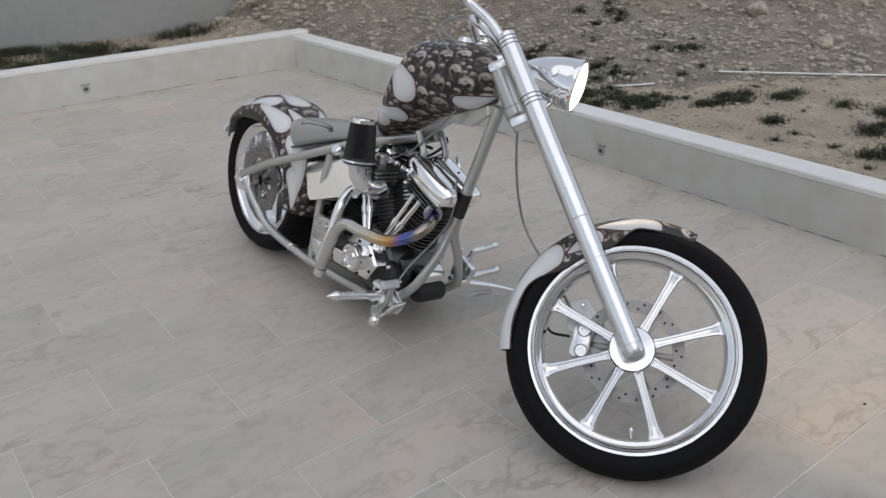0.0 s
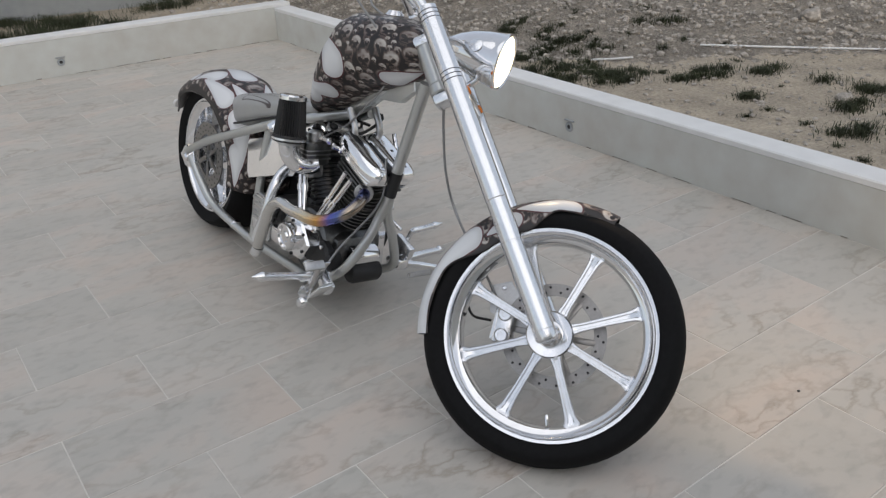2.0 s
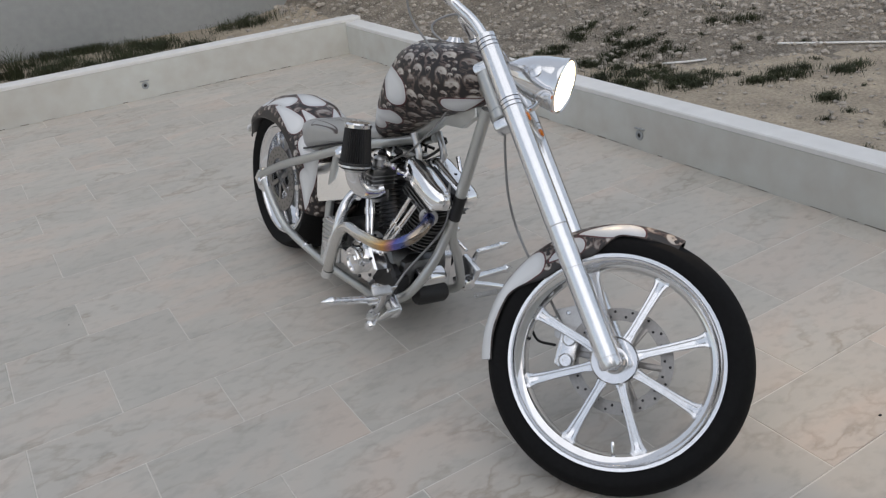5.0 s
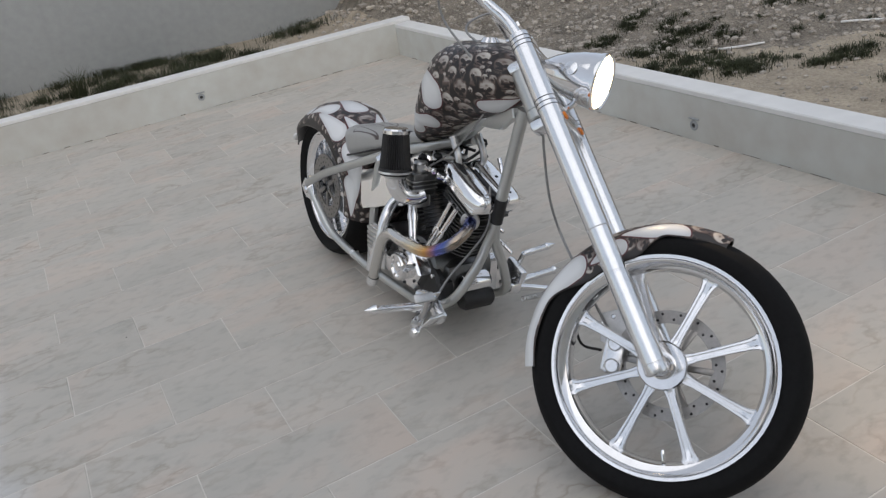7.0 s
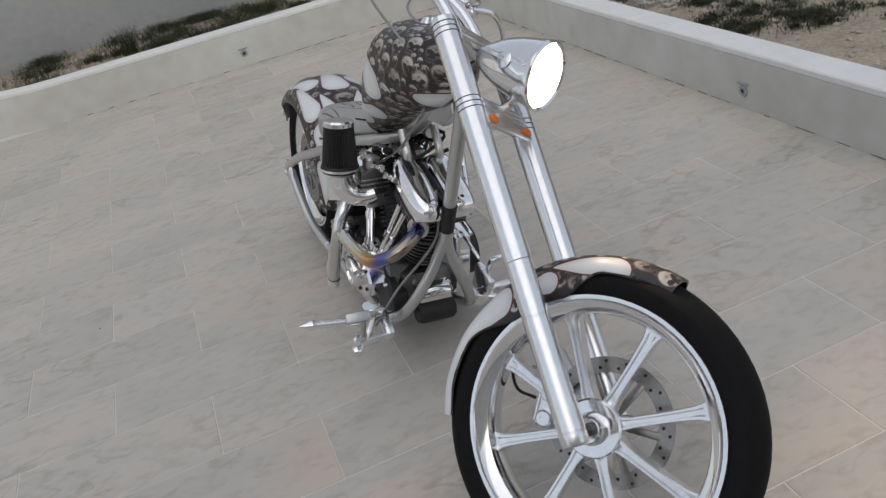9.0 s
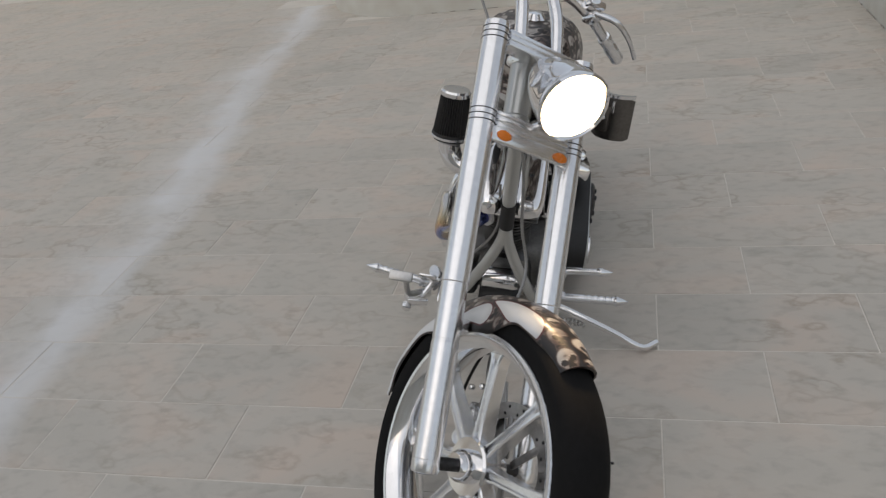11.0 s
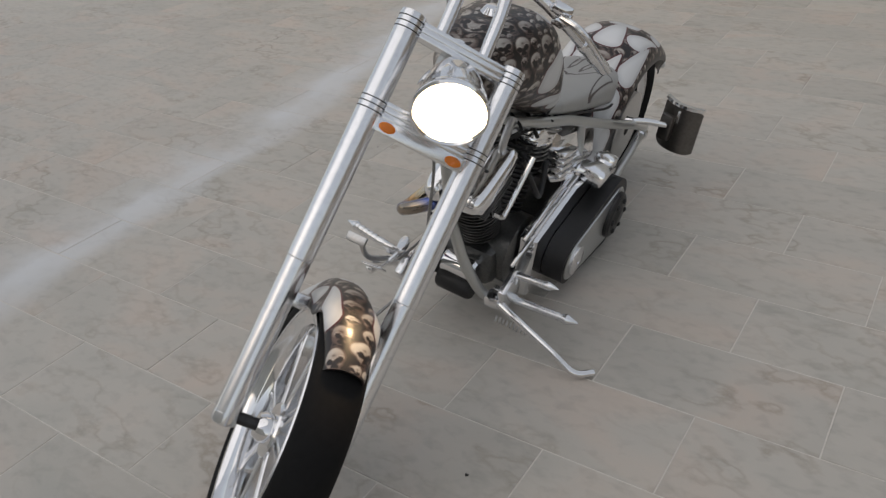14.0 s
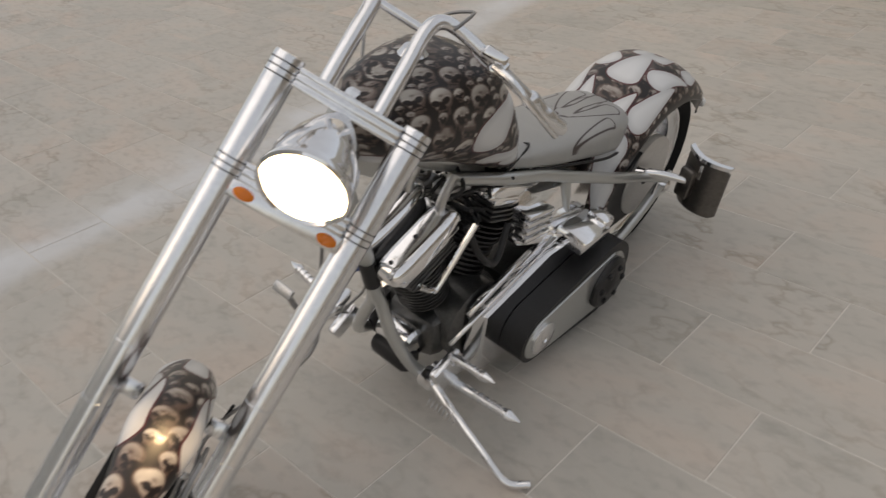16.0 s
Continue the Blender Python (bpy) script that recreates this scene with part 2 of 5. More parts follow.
    wadd.inputs[1].default_value, wadd.inputs[2].default_value = 0.4, -0.2
    l.new(wob.outputs[0], wadd.inputs[0])
    dsum = n.new("ShaderNodeMath")
    l.new(dx.outputs[0], dsum.inputs[0])
    l.new(wadd.outputs[0], dsum.inputs[1])
    band = n.new("ShaderNodeValToRGB")
    br = n.new("ShaderNodeMapRange")
    br.inputs[1].default_value, br.inputs[2].default_value = -0.5, 0.3
    l.new(dsum.outputs[0], br.inputs[0])
    l.new(br.outputs[0], band.inputs[0])
    el = band.color_ramp.elements
    el[0].position, el[0].color = 0.1, (0, 0, 0, 1)
    el[1].position, el[1].color = 0.82, (0, 0, 0, 1)
    for p, v in ((0.42, 0.35), (0.56, 0.9), (0.68, 0.8)):
        k = el.new(p)
        k.color = (v, v, v, 1)
    blot = n.new("ShaderNodeMapRange")
    blot.inputs[1].default_value, blot.inputs[2].default_value, blot.inputs[3].default_value = 0.25, 0.6, 0.25
    l.new(wob.outputs[0], blot.inputs[0])
    amt = n.new("ShaderNodeMath")
    amt.operation = "MULTIPLY"
    l.new(band.outputs[0], amt.inputs[0])
    l.new(blot.outputs[0], amt.inputs[1])
    dust = n.new("ShaderNodeMix")
    dust.data_type = "RGBA"
    dust.inputs["B"].default_value = (0.66, 0.67, 0.68, 1)
    l.new(amt.outputs[0], dust.inputs["Factor"])
    l.new(vm.outputs[0], dust.inputs["A"])
    l.new(dust.outputs["Result"], b.inputs["Base Color"])
    rr = n.new("ShaderNodeMapRange")
    rr.inputs[3].default_value, rr.inputs[4].default_value = 0.45, 0.7
    l.new(cloud.outputs[0], rr.inputs[0])
    l.new(rr.outputs[0], b.inputs["Roughness"])
    b.inputs["Specular IOR Level"].default_value = 0.4
    bp = n.new("ShaderNodeBump")
    bp.inputs["Strength"].default_value, bp.inputs["Distance"].default_value = 0.25, 0.004
    l.new(vein.outputs[0], bp.inputs["Height"])
    l.new(bp.outputs[0], b.inputs["Normal"])
    return m


TILE = tile_material()

# ---- geometry: every function returns (vertices, faces) ----


def join(*gs):
    v, f = [], []
    for gv, gf in gs:
        k = len(v)
        v += [tuple(p) for p in gv]
        f += [tuple(i + k for i in q) for q in gf]
    return v, f


def moved(g, m):
    return [tuple(m @ Vector(p)) for p in g[0]], g[1]


def grid(rows, closed=True, caps=True):
    """Skin over rings of points. closed: each ring closes on itself."""
    n, m = len(rows), len(rows[0])
    v = [tuple(p) for r in rows for p in r]
    f = []
    for i in range(n - 1):
        for j in range(m if closed else m - 1):
            k = (j + 1) % m
            f.append((i * m + j, i * m + k, (i + 1) * m + k, (i + 1) * m + j))
    if caps and closed:
        f.append(tuple(reversed(range(m))))
        f.append(tuple(range((n - 1) * m, n * m)))
    return v, f


def smooth_path(pts, per=6):
    """Catmull-Rom through the points."""
    p = [Vector(q) for q in pts]
    p = [2 * p[0] - p[1]] + p + [2 * p[-1] - p[-2]]
    out = []
    for i in range(1, len(p) - 2):
        for k in range(per):
            t = k / per
            a, b, c, d = p[i - 1], p[i], p[i + 1], p[i + 2]
            out.append(0.5 * ((2 * b) + (c - a) * t + (2 * a - 5 * b + 4 * c - d) * t * t + (3 * b - a - 3 * c + d) * t ** 3))
    out.append(p[-2])
    return out


def tube(pts, r, seg=14, per=6, caps=True):
    """A round bar along a smooth path; r is one radius, or one for each given point."""
    path = smooth_path(pts, per) if len(pts) > 2 else [Vector(q) for q in pts]
    rad = np.interp(np.linspace(0, 1, len(path)), np.linspace(0, 1, len(pts)), r) if isinstance(r, (list, tuple)) else [r] * len(path)
    rows, up = [], None
    for i, p in enumerate(path):
        d = (path[min(i + 1, len(path) - 1)] - path[max(i - 1, 0)]).normalized()
        if up is None:
            up = d.orthogonal().normalized()
        up = (up - d * up.dot(d)).normalized()
        side = d.cross(up)
        rows.append([p + (up * math.cos(a) + side * math.sin(a)) * rad[i] for a in np.linspace(0, 2 * math.pi, seg, endpoint=False)])
    return grid(rows, True, caps)


def lathe(prof, seg=24, caps=True):
    """Turned body round z from (radius, z) pairs."""
    return grid([[(r * math.cos(a), r * math.sin(a), z) for a in np.linspace(0, 2 * math.pi, seg, endpoint=False)] for r, z in prof], True, caps)


def along(g, base, axis):
    """Stand a body made round z at base, with its z along axis."""
    return moved(g, Matrix.Translation(base) @ Vector(axis).to_track_quat("Z", "Y").to_matrix().to_4x4())


def rbox(sx, sy, sz, r=0.004, at=(0, 0, 0), turn=(0, 0, 0)):
    """Box with rounded edges."""
    bm = bmesh.new()
    bmesh.ops.create_cube(bm, size=1, matrix=Matrix.Diagonal((sx, sy, sz, 1)))
    bmesh.ops.bevel(bm, geom=bm.edges[:], offset=min(r, 0.45 * min(sx, sy, sz)), segments=2, profile=0.5, affect="EDGES")
    g = [tuple(v.co) for v in bm.verts], [tuple(v.index for v in f.verts) for f in bm.faces]
    bm.free()
    return moved(g, pose(*at, *turn))


def prism(outline, x0, x1, r=0.0):
    """Plate between x0 and x1 with an outline in (y, z); r rounds its rim."""
    c = np.mean(np.array(outline), axis=0)

    def ring(x, k):
        return [(x, c[0] + (y - c[0]) * k, c[1] + (z - c[1]) * k) for y, z in outline]
    if r:
        k = 1 - r / max(1e-6, float(np.mean(np.hypot(*(np.array(outline) - c).T))))
        return grid([ring(x0, k), ring(x0 + r, 1), ring(x1 - r, 1), ring(x1, k)])
    return grid([ring(x0, 1), ring(x1, 1)])


def dome(sx, sy, sz, power=3.0, n=44):
    """Cushion with a rounded plan (superellipse) and rounded upper rim, standing on z = 0."""
    def ring(k, z):
        out = []
        for a in np.linspace(0, 2 * math.pi, n, endpoint=False):
            ca, sa = math.cos(a), math.sin(a)
            out.append(((sx / 2 - k) * math.copysign(abs(ca) ** (2 / power), ca), (sy / 2 - k) * math.copysign(abs(sa) ** (2 / power), sa), z))
        return out
    e = min(sz * 0.75, 0.42 * min(sx, sy))
    return grid([ring(0, 0), ring(0, sz - e)] + [ring(e * (1 - math.cos(b)), sz - e + e * math.sin(b)) for b in np.linspace(0.25, 1.5, 6)])


def hull2(c1, r1, c2, r2, n=40):
    """Outline of a belt over two pulleys, in (y, z)."""
    d = Vector((c2[0] - c1[0], c2[1] - c1[1]))
    a0, al = math.atan2(d.y, d.x), math.acos((r1 - r2) / d.length)
    out = [(c1[0] + r1 * math.cos(a), c1[1] + r1 * math.sin(a)) for a in np.linspace(a0 + al, a0 + 2 * math.pi - al, n)]
    return out + [(c2[0] + r2 * math.cos(a), c2[1] + r2 * math.sin(a)) for a in np.linspace(a0 - al, a0 + al, n)]


def part(name, g, mat, parent=None, label="", m=None, flat=False, attrs=None):
    """Link (vertices, faces) as one mesh object, under a thing or a part."""
    me = bpy.data.meshes.new(name)
    me.from_pydata([tuple(map(float, p)) for p in g[0]], [], g[1])
    bm = bmesh.new()
    bm.from_mesh(me)
    bmesh.ops.recalc_face_normals(bm, faces=bm.faces)
    for e in bm.edges:
        if len(e.link_faces) == 2 and e.calc_face_angle(0) > 0.6:
            e.smooth = False
    bm.to_mesh(me)
    bm.free()
    me.shade_flat() if flat else me.polygons.foreach_set("use_smooth", [True] * len(me.polygons))
    me.materials.append(mat)
    for k, vals in (attrs or {}).items():
        me.attributes.new(k, "FLOAT", "POINT")
        me.attributes[k].data.foreach_set("value", np.ascontiguousarray(vals, dtype=np.float32))
    ob = new(name, me)
    if parent:
        ob.parent = parent
    if m is not None:
        ob.matrix_basis = m
    if label:
        ob["label"] = label
    return ob


def thing(name, label, category, m=None, group="", kind=""):
    e = new(name)
    e.empty_display_size = 0.1
    if m is not None:
        e.matrix_basis = m
    return tagged(e, label, category, group, kind)


# ---- the terrace and its parapets ----
WX, WY, WH, WT = 1.83, 4.30, 0.30, 0.15


def plain(name, g, mat, label, category, kind="structure", flat=False):
    return tagged(part(name, g, mat, flat=flat), label, category, kind=kind)


def strip_wall(name, line, height, label):
    """Low wall that follows a line (its inner face), thickened outwards, with a paler rounded top strip."""
    p = [Vector((x, y, 0)) for x, y in line]
    norm = []
    for i in range(len(p)):
        d = (p[min(i + 1, len(p) - 1)] - p[max(i - 1, 0)]).normalized()
        norm.append(Vector((-d.y, d.x, 0)))

    def ring(i, prof):
        return [p[i] + norm[i] * o + Vector((0, 0, z)) for o, z in prof]
    body = [(0, -0.1), (0, height - 0.03), (WT, height - 0.03), (WT, -0.1)]
    cap = [(-0.0012, height - 0.028), (-0.001, height - 0.006), (0.005, height), (WT - 0.005, height), (WT + 0.003, height - 0.006), (WT + 0.003, height - 0.028)]
    w = plain(name, grid([ring(i, body) for i in range(len(p))]), WALL, label, "wall")
    c = part("wall_top", grid([ring(i, cap) for i in range(len(p))]), PALE, w, "paler smooth top of the wall")
    return w, c


right_line = [(WX, y) for y in np.linspace(-9, WY, 30)]
east_wall = strip_wall("wall_east", right_line[::-1], 0.27, "low rendered parapet wall with paler smooth top, stained at its foot")
bend = [(-1.35 - 0.95 * math.sin(a), WY + 0.95 - 0.95 * math.cos(a)) for a in np.linspace(0, math.pi / 2, 12)]
north_wall = strip_wall("wall_north", ([(x, WY) for x in np.linspace(WX + WT, -1.35, 16)] + bend[1:] + [(-2.3, 5.6), (-2.3, 5.9)])[::-1], WH, "low rendered parapet wall that bends round at its end")
plain("wall_retaining", rbox(20.5, 0.25, 3.4, 0.02, (7.95, 6.05, 1.5)), CONCRETE, "tall grey concrete retaining wall with faint stains", "wall")
plain("plinth_dark", rbox(9, 0.1, 0.4, 0.01, (-6.6, 9.2, 0.2), (0, 0, 18)), GATE, "dark plinth at the far end of the terrace", "wall")
# Pale wall added above the plinth to brighten reflections in the oil tank.
plain("wall_reflector", rbox(9, 0.3, 5.0, 0.02, (-6.65, 9.36, 2.9), (0, 0, 18)), PALE, "pale wall added at the terrace end for chrome to reflect", "wall")
# Unseen wall, added to darken the near floor and give the chrome contrast.
plain("wall_shade_south", rbox(11.0, 0.3, 2.9, 0.02, (-3.67, -4.95, 1.44)), WALL, "unseen pale wall added to shade the near floor", "wall")
floor = plain("floor", rbox(14, 22, 0.12, 0.0005, (-5.12, 0.5, -0.0615)), GROUT, "pale grout bed under stone-look terrace tiles", "floor")


JOINT = material("dirty_joint", (0.2, 0.185, 0.16), 0.9, 0, 0.4, 20, 90, 0.3, 0.002)
rj = random.Random(9)
for wall, along_y, lo, hi in ((east_wall[0], True, -2.5, 4.2), (north_wall[0], False, -1.2, 1.75)):
    p = lo
    while p < hi:
        n = rj.uniform(0.02, 0.12)
        size = (0.005, n, rj.uniform(0.002, 0.006)) if along_y else (n, 0.005, rj.uniform(0.002, 0.006))
        at = (WX - 0.001, p + n / 2, 0.002) if along_y else (p + n / 2, WY - 0.001, 0.002)
        part("joint_dirt", rbox(*size, 0.001, at), JOINT, wall)
        p += n + rj.uniform(0.01, 0.25)


def wall_outlet(at, turn):
    w = thing("wall_outlet", "small round drain outlet set in the parapet wall", "drain", pose(*at, 0, 0, turn), "wall outlets")
    part("collar", along(lathe([(0.012, 0.0), (0.026, 0.0), (0.028, 0.004), (0.024, 0.008), (0.013, 0.008), (0.012, 0.0)], 20, False), (0, 0, 0), (-1, 0, 0)), CONCRETE, w)
    # Solid disc, no hole: the bore's shade is its dark colour.
    part("bore_shade", along(lathe([(0.014, 0.001), (0.014, 0.004)], 16), (0, 0, 0), (-1, 0, 0)), DARK, w, "dark disc for the shaded bore")
    part("hood", rbox(0.012, 0.07, 0.008, 0.002, (-0.004, 0, 0.036)), CONCRETE, w)


wall_outlet((WX, 0.733, 0.083), 0)
wall_outlet((0.047, WY, 0.1), 90)
wall_outlet((WX, -2.6, 0.083), 0)


# ---- ground outside ----
def height(x, y):
    n = noise.noise(Vector((x * 0.5, y * 0.5, 3.1)))
    f = noise.noise(Vector((x * 2.3, y * 2.3, 7.7)))
    round_end = -2.35 < x < -1.3 and y < 5.25 and math.hypot(x + 1.35, y - 5.25) > 0.88
    if -12.2 < x < 1.9 and y < 4.37 or -12.2 < x < -2.25 and y < 11.6 or round_end:
        return -0.2
    s = max(0.0, 0.6 * (x - 2.74) + 0.8 * (y - 1.455))  # beyond the pipe the gravel bank begins
    rise = 0.2 * s + 0.3 * max(0.0, s - 1.2)
    near = min(1.0, max(0.0, (x - 1.9) / 1.4))
    z = 0.17 + 0.03 * f + 0.02 * n + rise / (1 + 0.02 * rise) * near + 0.1 * n * min(1, s) * near
    mound = math.exp(-((x - 2.9) / 0.9) ** 2 - ((y - 5.3) / 0.9) ** 2)
    z += 0.38 * mound
    if y < -6:
        z *= max(0.0, 1 + (y + 6) * 0.1)
    if x < -12.2:
        z = 0.0
    return z


def axis(*spans):
    out = []
    for a, b, s in spans:
        out += list(np.arange(a, b, s))
    return out


gx = axis((-600, -60, 60), (-60, -13, 6), (-13, -3, 0.5), (-3, 1.8, 0.1), (1.89, 1.9, 0.05), (1.93, 6.5, 0.07), (6.5, 20, 0.6), (20, 60, 6), (60, 601, 60))
gy = axis((-600, -60, 60), (-60, -8, 5), (-8, -3, 0.4), (-3, 4.2, 0.09), (4.36, 4.38, 0.05), (4.39, 7.5, 0.09), (7.5, 20, 0.7), (20, 60, 6), (60, 601, 60))
plain("ground", grid([[(x, y, height(x, y)) for y in gy] for x in gx], False, False), SAND, "pale sandy soil that rises into a gravel bank", "ground")
ground = bpy.data.objects["ground"]
ground.data.materials.append(BANK)
for q in ground.data.polygons:
    c = q.center
    edge = 0.2 * noise.noise(Vector((c.x, c.y * 0.8, 0))) + 0.25 * noise.noise(c * 4)
    q.material_index = 1 if 0.6 * (c.x - 2.74) + 0.8 * (c.y - 1.455) > edge and c.x > 1.9 else 0


def rock(r, seed, sub=2):
    bm = bmesh.new()
    bmesh.ops.create_icosphere(bm, subdivisions=sub, radius=1)
    for v in bm.verts:
        k = 1 + 0.35 * noise.noise(v.co * 1.1 + Vector((seed * 3.1, seed, 0))) + 0.12 * noise.noise(v.co * 3 + Vector((seed, 0, 5)))
        v.co = Vector((v.co.x * k, v.co.y * k * 0.85, v.co.z * k * 0.62)) * r
    g = [tuple(v.co) for v in bm.verts], [tuple(v.index for v in f.verts) for f in bm.faces]
    bm.free()
    return g


rng = random.Random(4)
rocks = [rock(1, s, 1) for s in range(8)]


def scatter(count, area, size, sink=0.3):
    v, f = [], []
    for _ in range(count):
        x, y = area(rng)
        s = size(rng)
        g = rocks[rng.randrange(8)]
        a = rng.uniform(0, 6.28)
        ca, sa, z, k = math.cos(a), math.sin(a), height(x, y), len(v)
        v += [(x + s * (p[0] * ca - p[1] * sa), y + s * (p[0] * sa + p[1] * ca), z + s * (p[2] + 0.62 - sink * 1.4)) for p in g[0]]
        f += [tuple(i + k for i in q) for q in g[1]]
    return v, f


def bank_spot(r):
    """A place on the gravel bank."""
    while True:
        x, y = 1.98 + 4.6 * r.random(), r.uniform(-1.8, 5.85)
        if 0.6 * (x - 2.74) + 0.8 * (y - 1.455) > r.uniform(-0.15, 0.1):
            return x, y


bank = scatter(7000, lambda r: (2.0 + 2.6 * r.random(), r.uniform(-2.2, 5.0)), lambda r: 0.003 + 0.02 * r.random() ** 6)
bank2 = scatter(26000, bank_spot, lambda r: 0.005 + 0.03 * r.random() ** 6)
mound = scatter(3000, lambda r: (2.9 + r.gauss(0, 0.6), min(5.85, 5.2 + r.gauss(0, 0.45))), lambda r: 0.006 + 0.04 * r.random() ** 4)
plain("gravel", join(bank, bank2, mound), STONE, "loose pale limestone gravel and rubble on the bank", "gravel", "stuff", True)
for i, (x, y, s) in enumerate([(2.05, 5.35, 0.13), (2.5, 5.05, 0.08), (3.2, 5.2, 0.1), (4.3, 3.0, 0.09), (4.6, 1.6, 0.1), (3.9, 2.4, 0.06), (4.9, 2.4, 0.12), (4.4, 0.9, 0.08), (3.1, -0.1, 0.05), (1.0, 5.0, 0.05), (-0.2, 4.9, 0.05), (3.4, 4.2, 0.08), (5.0, 3.8, 0.13)]):
    tagged(part("boulder", rock(s, i + 20, 3), STONE, m=pose(x, y, height(x, y) + s * 0.3, 0, 0, i * 50)), "rough pale limestone boulder on the bare ground", "rock", "boulders")


def tufts(clumps, seed):
    r = random.Random(seed)
    v, f = [], []
    for cx, cy, rad, n, h in clumps:
        for _ in range(n):
            a, d = r.uniform(0, 6.28), rad * abs(r.gauss(0, 0.5))
            x, y = cx + d * math.cos(a) * 1.3, cy + d * math.sin(a)
            z, b, hh, w = height(x, y) - 0.01, r.uniform(0, 6.28), h * r.uniform(0.4, 1.1), r.uniform(0.0012, 0.0028)
            lx, ly, k = math.cos(b) * hh * 0.6, math.sin(b) * hh * 0.6, len(v)
            px, py = -math.sin(b) * w, math.cos(b) * w
            v += [(x - px, y - py, z), (x + px, y + py, z), (x + lx * 0.4 + px * 0.7, y + ly * 0.4 + py * 0.7, z + hh * 0.6), (x + lx * 0.4 - px * 0.7, y + ly * 0.4 - py * 0.7, z + hh * 0.6), (x + lx, y + ly, z + hh * 0.85)]
            f += [(k, k + 1, k + 2, k + 3), (k + 3, k + 2, k + 4)]
    return v, f


r2 = random.Random(11)
weeds = []
for _ in range(60):
    cx, cy, big = 2.1 + 1.7 * r2.random(), r2.uniform(-1.4, 2.4), r2.random() ** 2
    for _ in range(1 + int(4 * big)):
        weeds.append((cx + r2.gauss(0, 0.1), cy + r2.gauss(0, 0.1), 0.025 + 0.07 * big, 50 + int(240 * big), 0.03 + 0.025 * big))
for cx, cy in ((2.25, 1.5), (2.35, 1.75), (2.5, 1.35), (2.6, 1.1), (2.2, 1.25), (3.0, 0.75), (3.3, 0.55), (3.35, 0.0), (3.0, -0.1), (2.6, -0.45)):
    weeds += [(cx + r2.gauss(0, 0.07), cy + r2.gauss(0, 0.07), 0.1, 300, 0.06) for _ in range(3)]
weeds += [(r2.uniform(-1.7, 1.5), r2.uniform(4.8, 5.85), r2.uniform(0.12, 0.28), 330, 0.1) for _ in range(46)]
weeds += [(-0.75 + r2.gauss(0, 0.03), 5.2 + r2.gauss(0, 0.03), 0.05, 60, 0.3) for _ in range(3)]
plain("grass", tufts(weeds, 5), GRASS, "sparse dark weeds and dry grass tufts on bare soil", "grass", "stuff")
for cord in ([(2.74, 1.455), (2.86, 1.37), (2.97, 1.29)], [(3.42, 1.1), (3.75, 0.79), (4.2, 0.36), (4.7, -0.1)]):
    tagged(part("ground_pipe", tube([(x, y, height(x, y) + 0.012) for x, y in cord], 0.007, 8), PALE), "thin pale plastic pipe lying on the soil", "pipe", "ground pipes")
for x, y, s in ((0.757, -1.306, 0.005), (0.35, -0.62, 0.005), (-1.1, 0.9, 0.003)):
    tagged(part("pebble", rock(s, 3, 2), DARK, m=pose(x, y, s * 0.4)), "tiny dark pebble on the terrace tiles", "pebble", "pebbles")

# ---- the motorcycle ----
# Its own axes: x to its left, y backwards, z up; it leans on its side stand.
BIKE = pose(-0.03, -0.28, 0, 0, 0, 2.3) @ pose(0, 0.28, 0, 0, 12.0, 0)
bike = thing("motorcycle", "silver custom chopper, skull-and-flame paint, leaning on its stand, headlight on", "motorcycle", BIKE)
RAKE, STEER = radians(42.08), radians(42.05)
up_a = Vector((0, math.sin(RAKE), math.cos(RAKE)))
fwd0 = Vector((0, -math.cos(RAKE), math.sin(RAKE)))
lat = Vector((math.cos(STEER), 0, 0)) - fwd0 * math.sin(STEER)
fwd = fwd0 * math.cos(STEER) + Vector((math.sin(STEER), 0, 0))
turn = Matrix((lat, -fwd, up_a)).transposed().to_4x4()
FORK = BIKE.inverted() @ pose(0, 0, 0, 0, 10.26, 0) @ Matrix.Translation((-0.0054, -0.2627, 0.9881)) @ turn
FH, FY = 0.131, -0.055
AXLE_Z = -0.962
WHEEL = FORK @ Matrix.Translation((0, FY, AXLE_Z))


def both(g):
    """A body and its mirror image in x."""
    return [(-p[0], p[1], p[2]) for p in g[0]], [tuple(reversed(q)) for q in g[1]]


def torus(R, rx, rz, seg=64, n=18, lo=0.0, hi=2 * math.pi):
    """Ring round x: rx half-width, rz radial half-height."""
    return lathe_x([(rx * math.cos(a), R + rz * math.sin(a)) for a in np.linspace(lo, hi, n, endpoint=hi - lo < 6.2)], seg, hi - lo > 6.2)


def lathe_x(prof, seg=64, loop=False):
    """Turned ring round x from (x, radius) pairs."""
    rows = [[(x, r * math.cos(a), r * math.sin(a)) for x, r in prof] for a in np.linspace(0, 2 * math.pi, seg, endpoint=False)]
    rows.append(rows[0])
    v, f = grid(rows, loop, False)
    n, m = seg, len(prof)
    return v[:n * m], [tuple(i % (n * m) for i in q) for q in f]


def tyre(R, half, rim, seg=72):
    """Tyre section: rounded tread, bulged side walls, bead."""
    prof = [(-half * 0.72, rim - 0.004), (-half * 0.9, rim + 0.012), (-half, (R + rim) / 2 + 0.002), (-half * 0.97, R - 0.03), (-half * 0.84, R - 0.018), (-half * 0.6, R - 0.0075), (-half * 0.3, R - 0.0016), (0, R)]
    prof += [(-x, r) for x, r in reversed(prof[:-1])]
    return lathe_x(prof, seg)


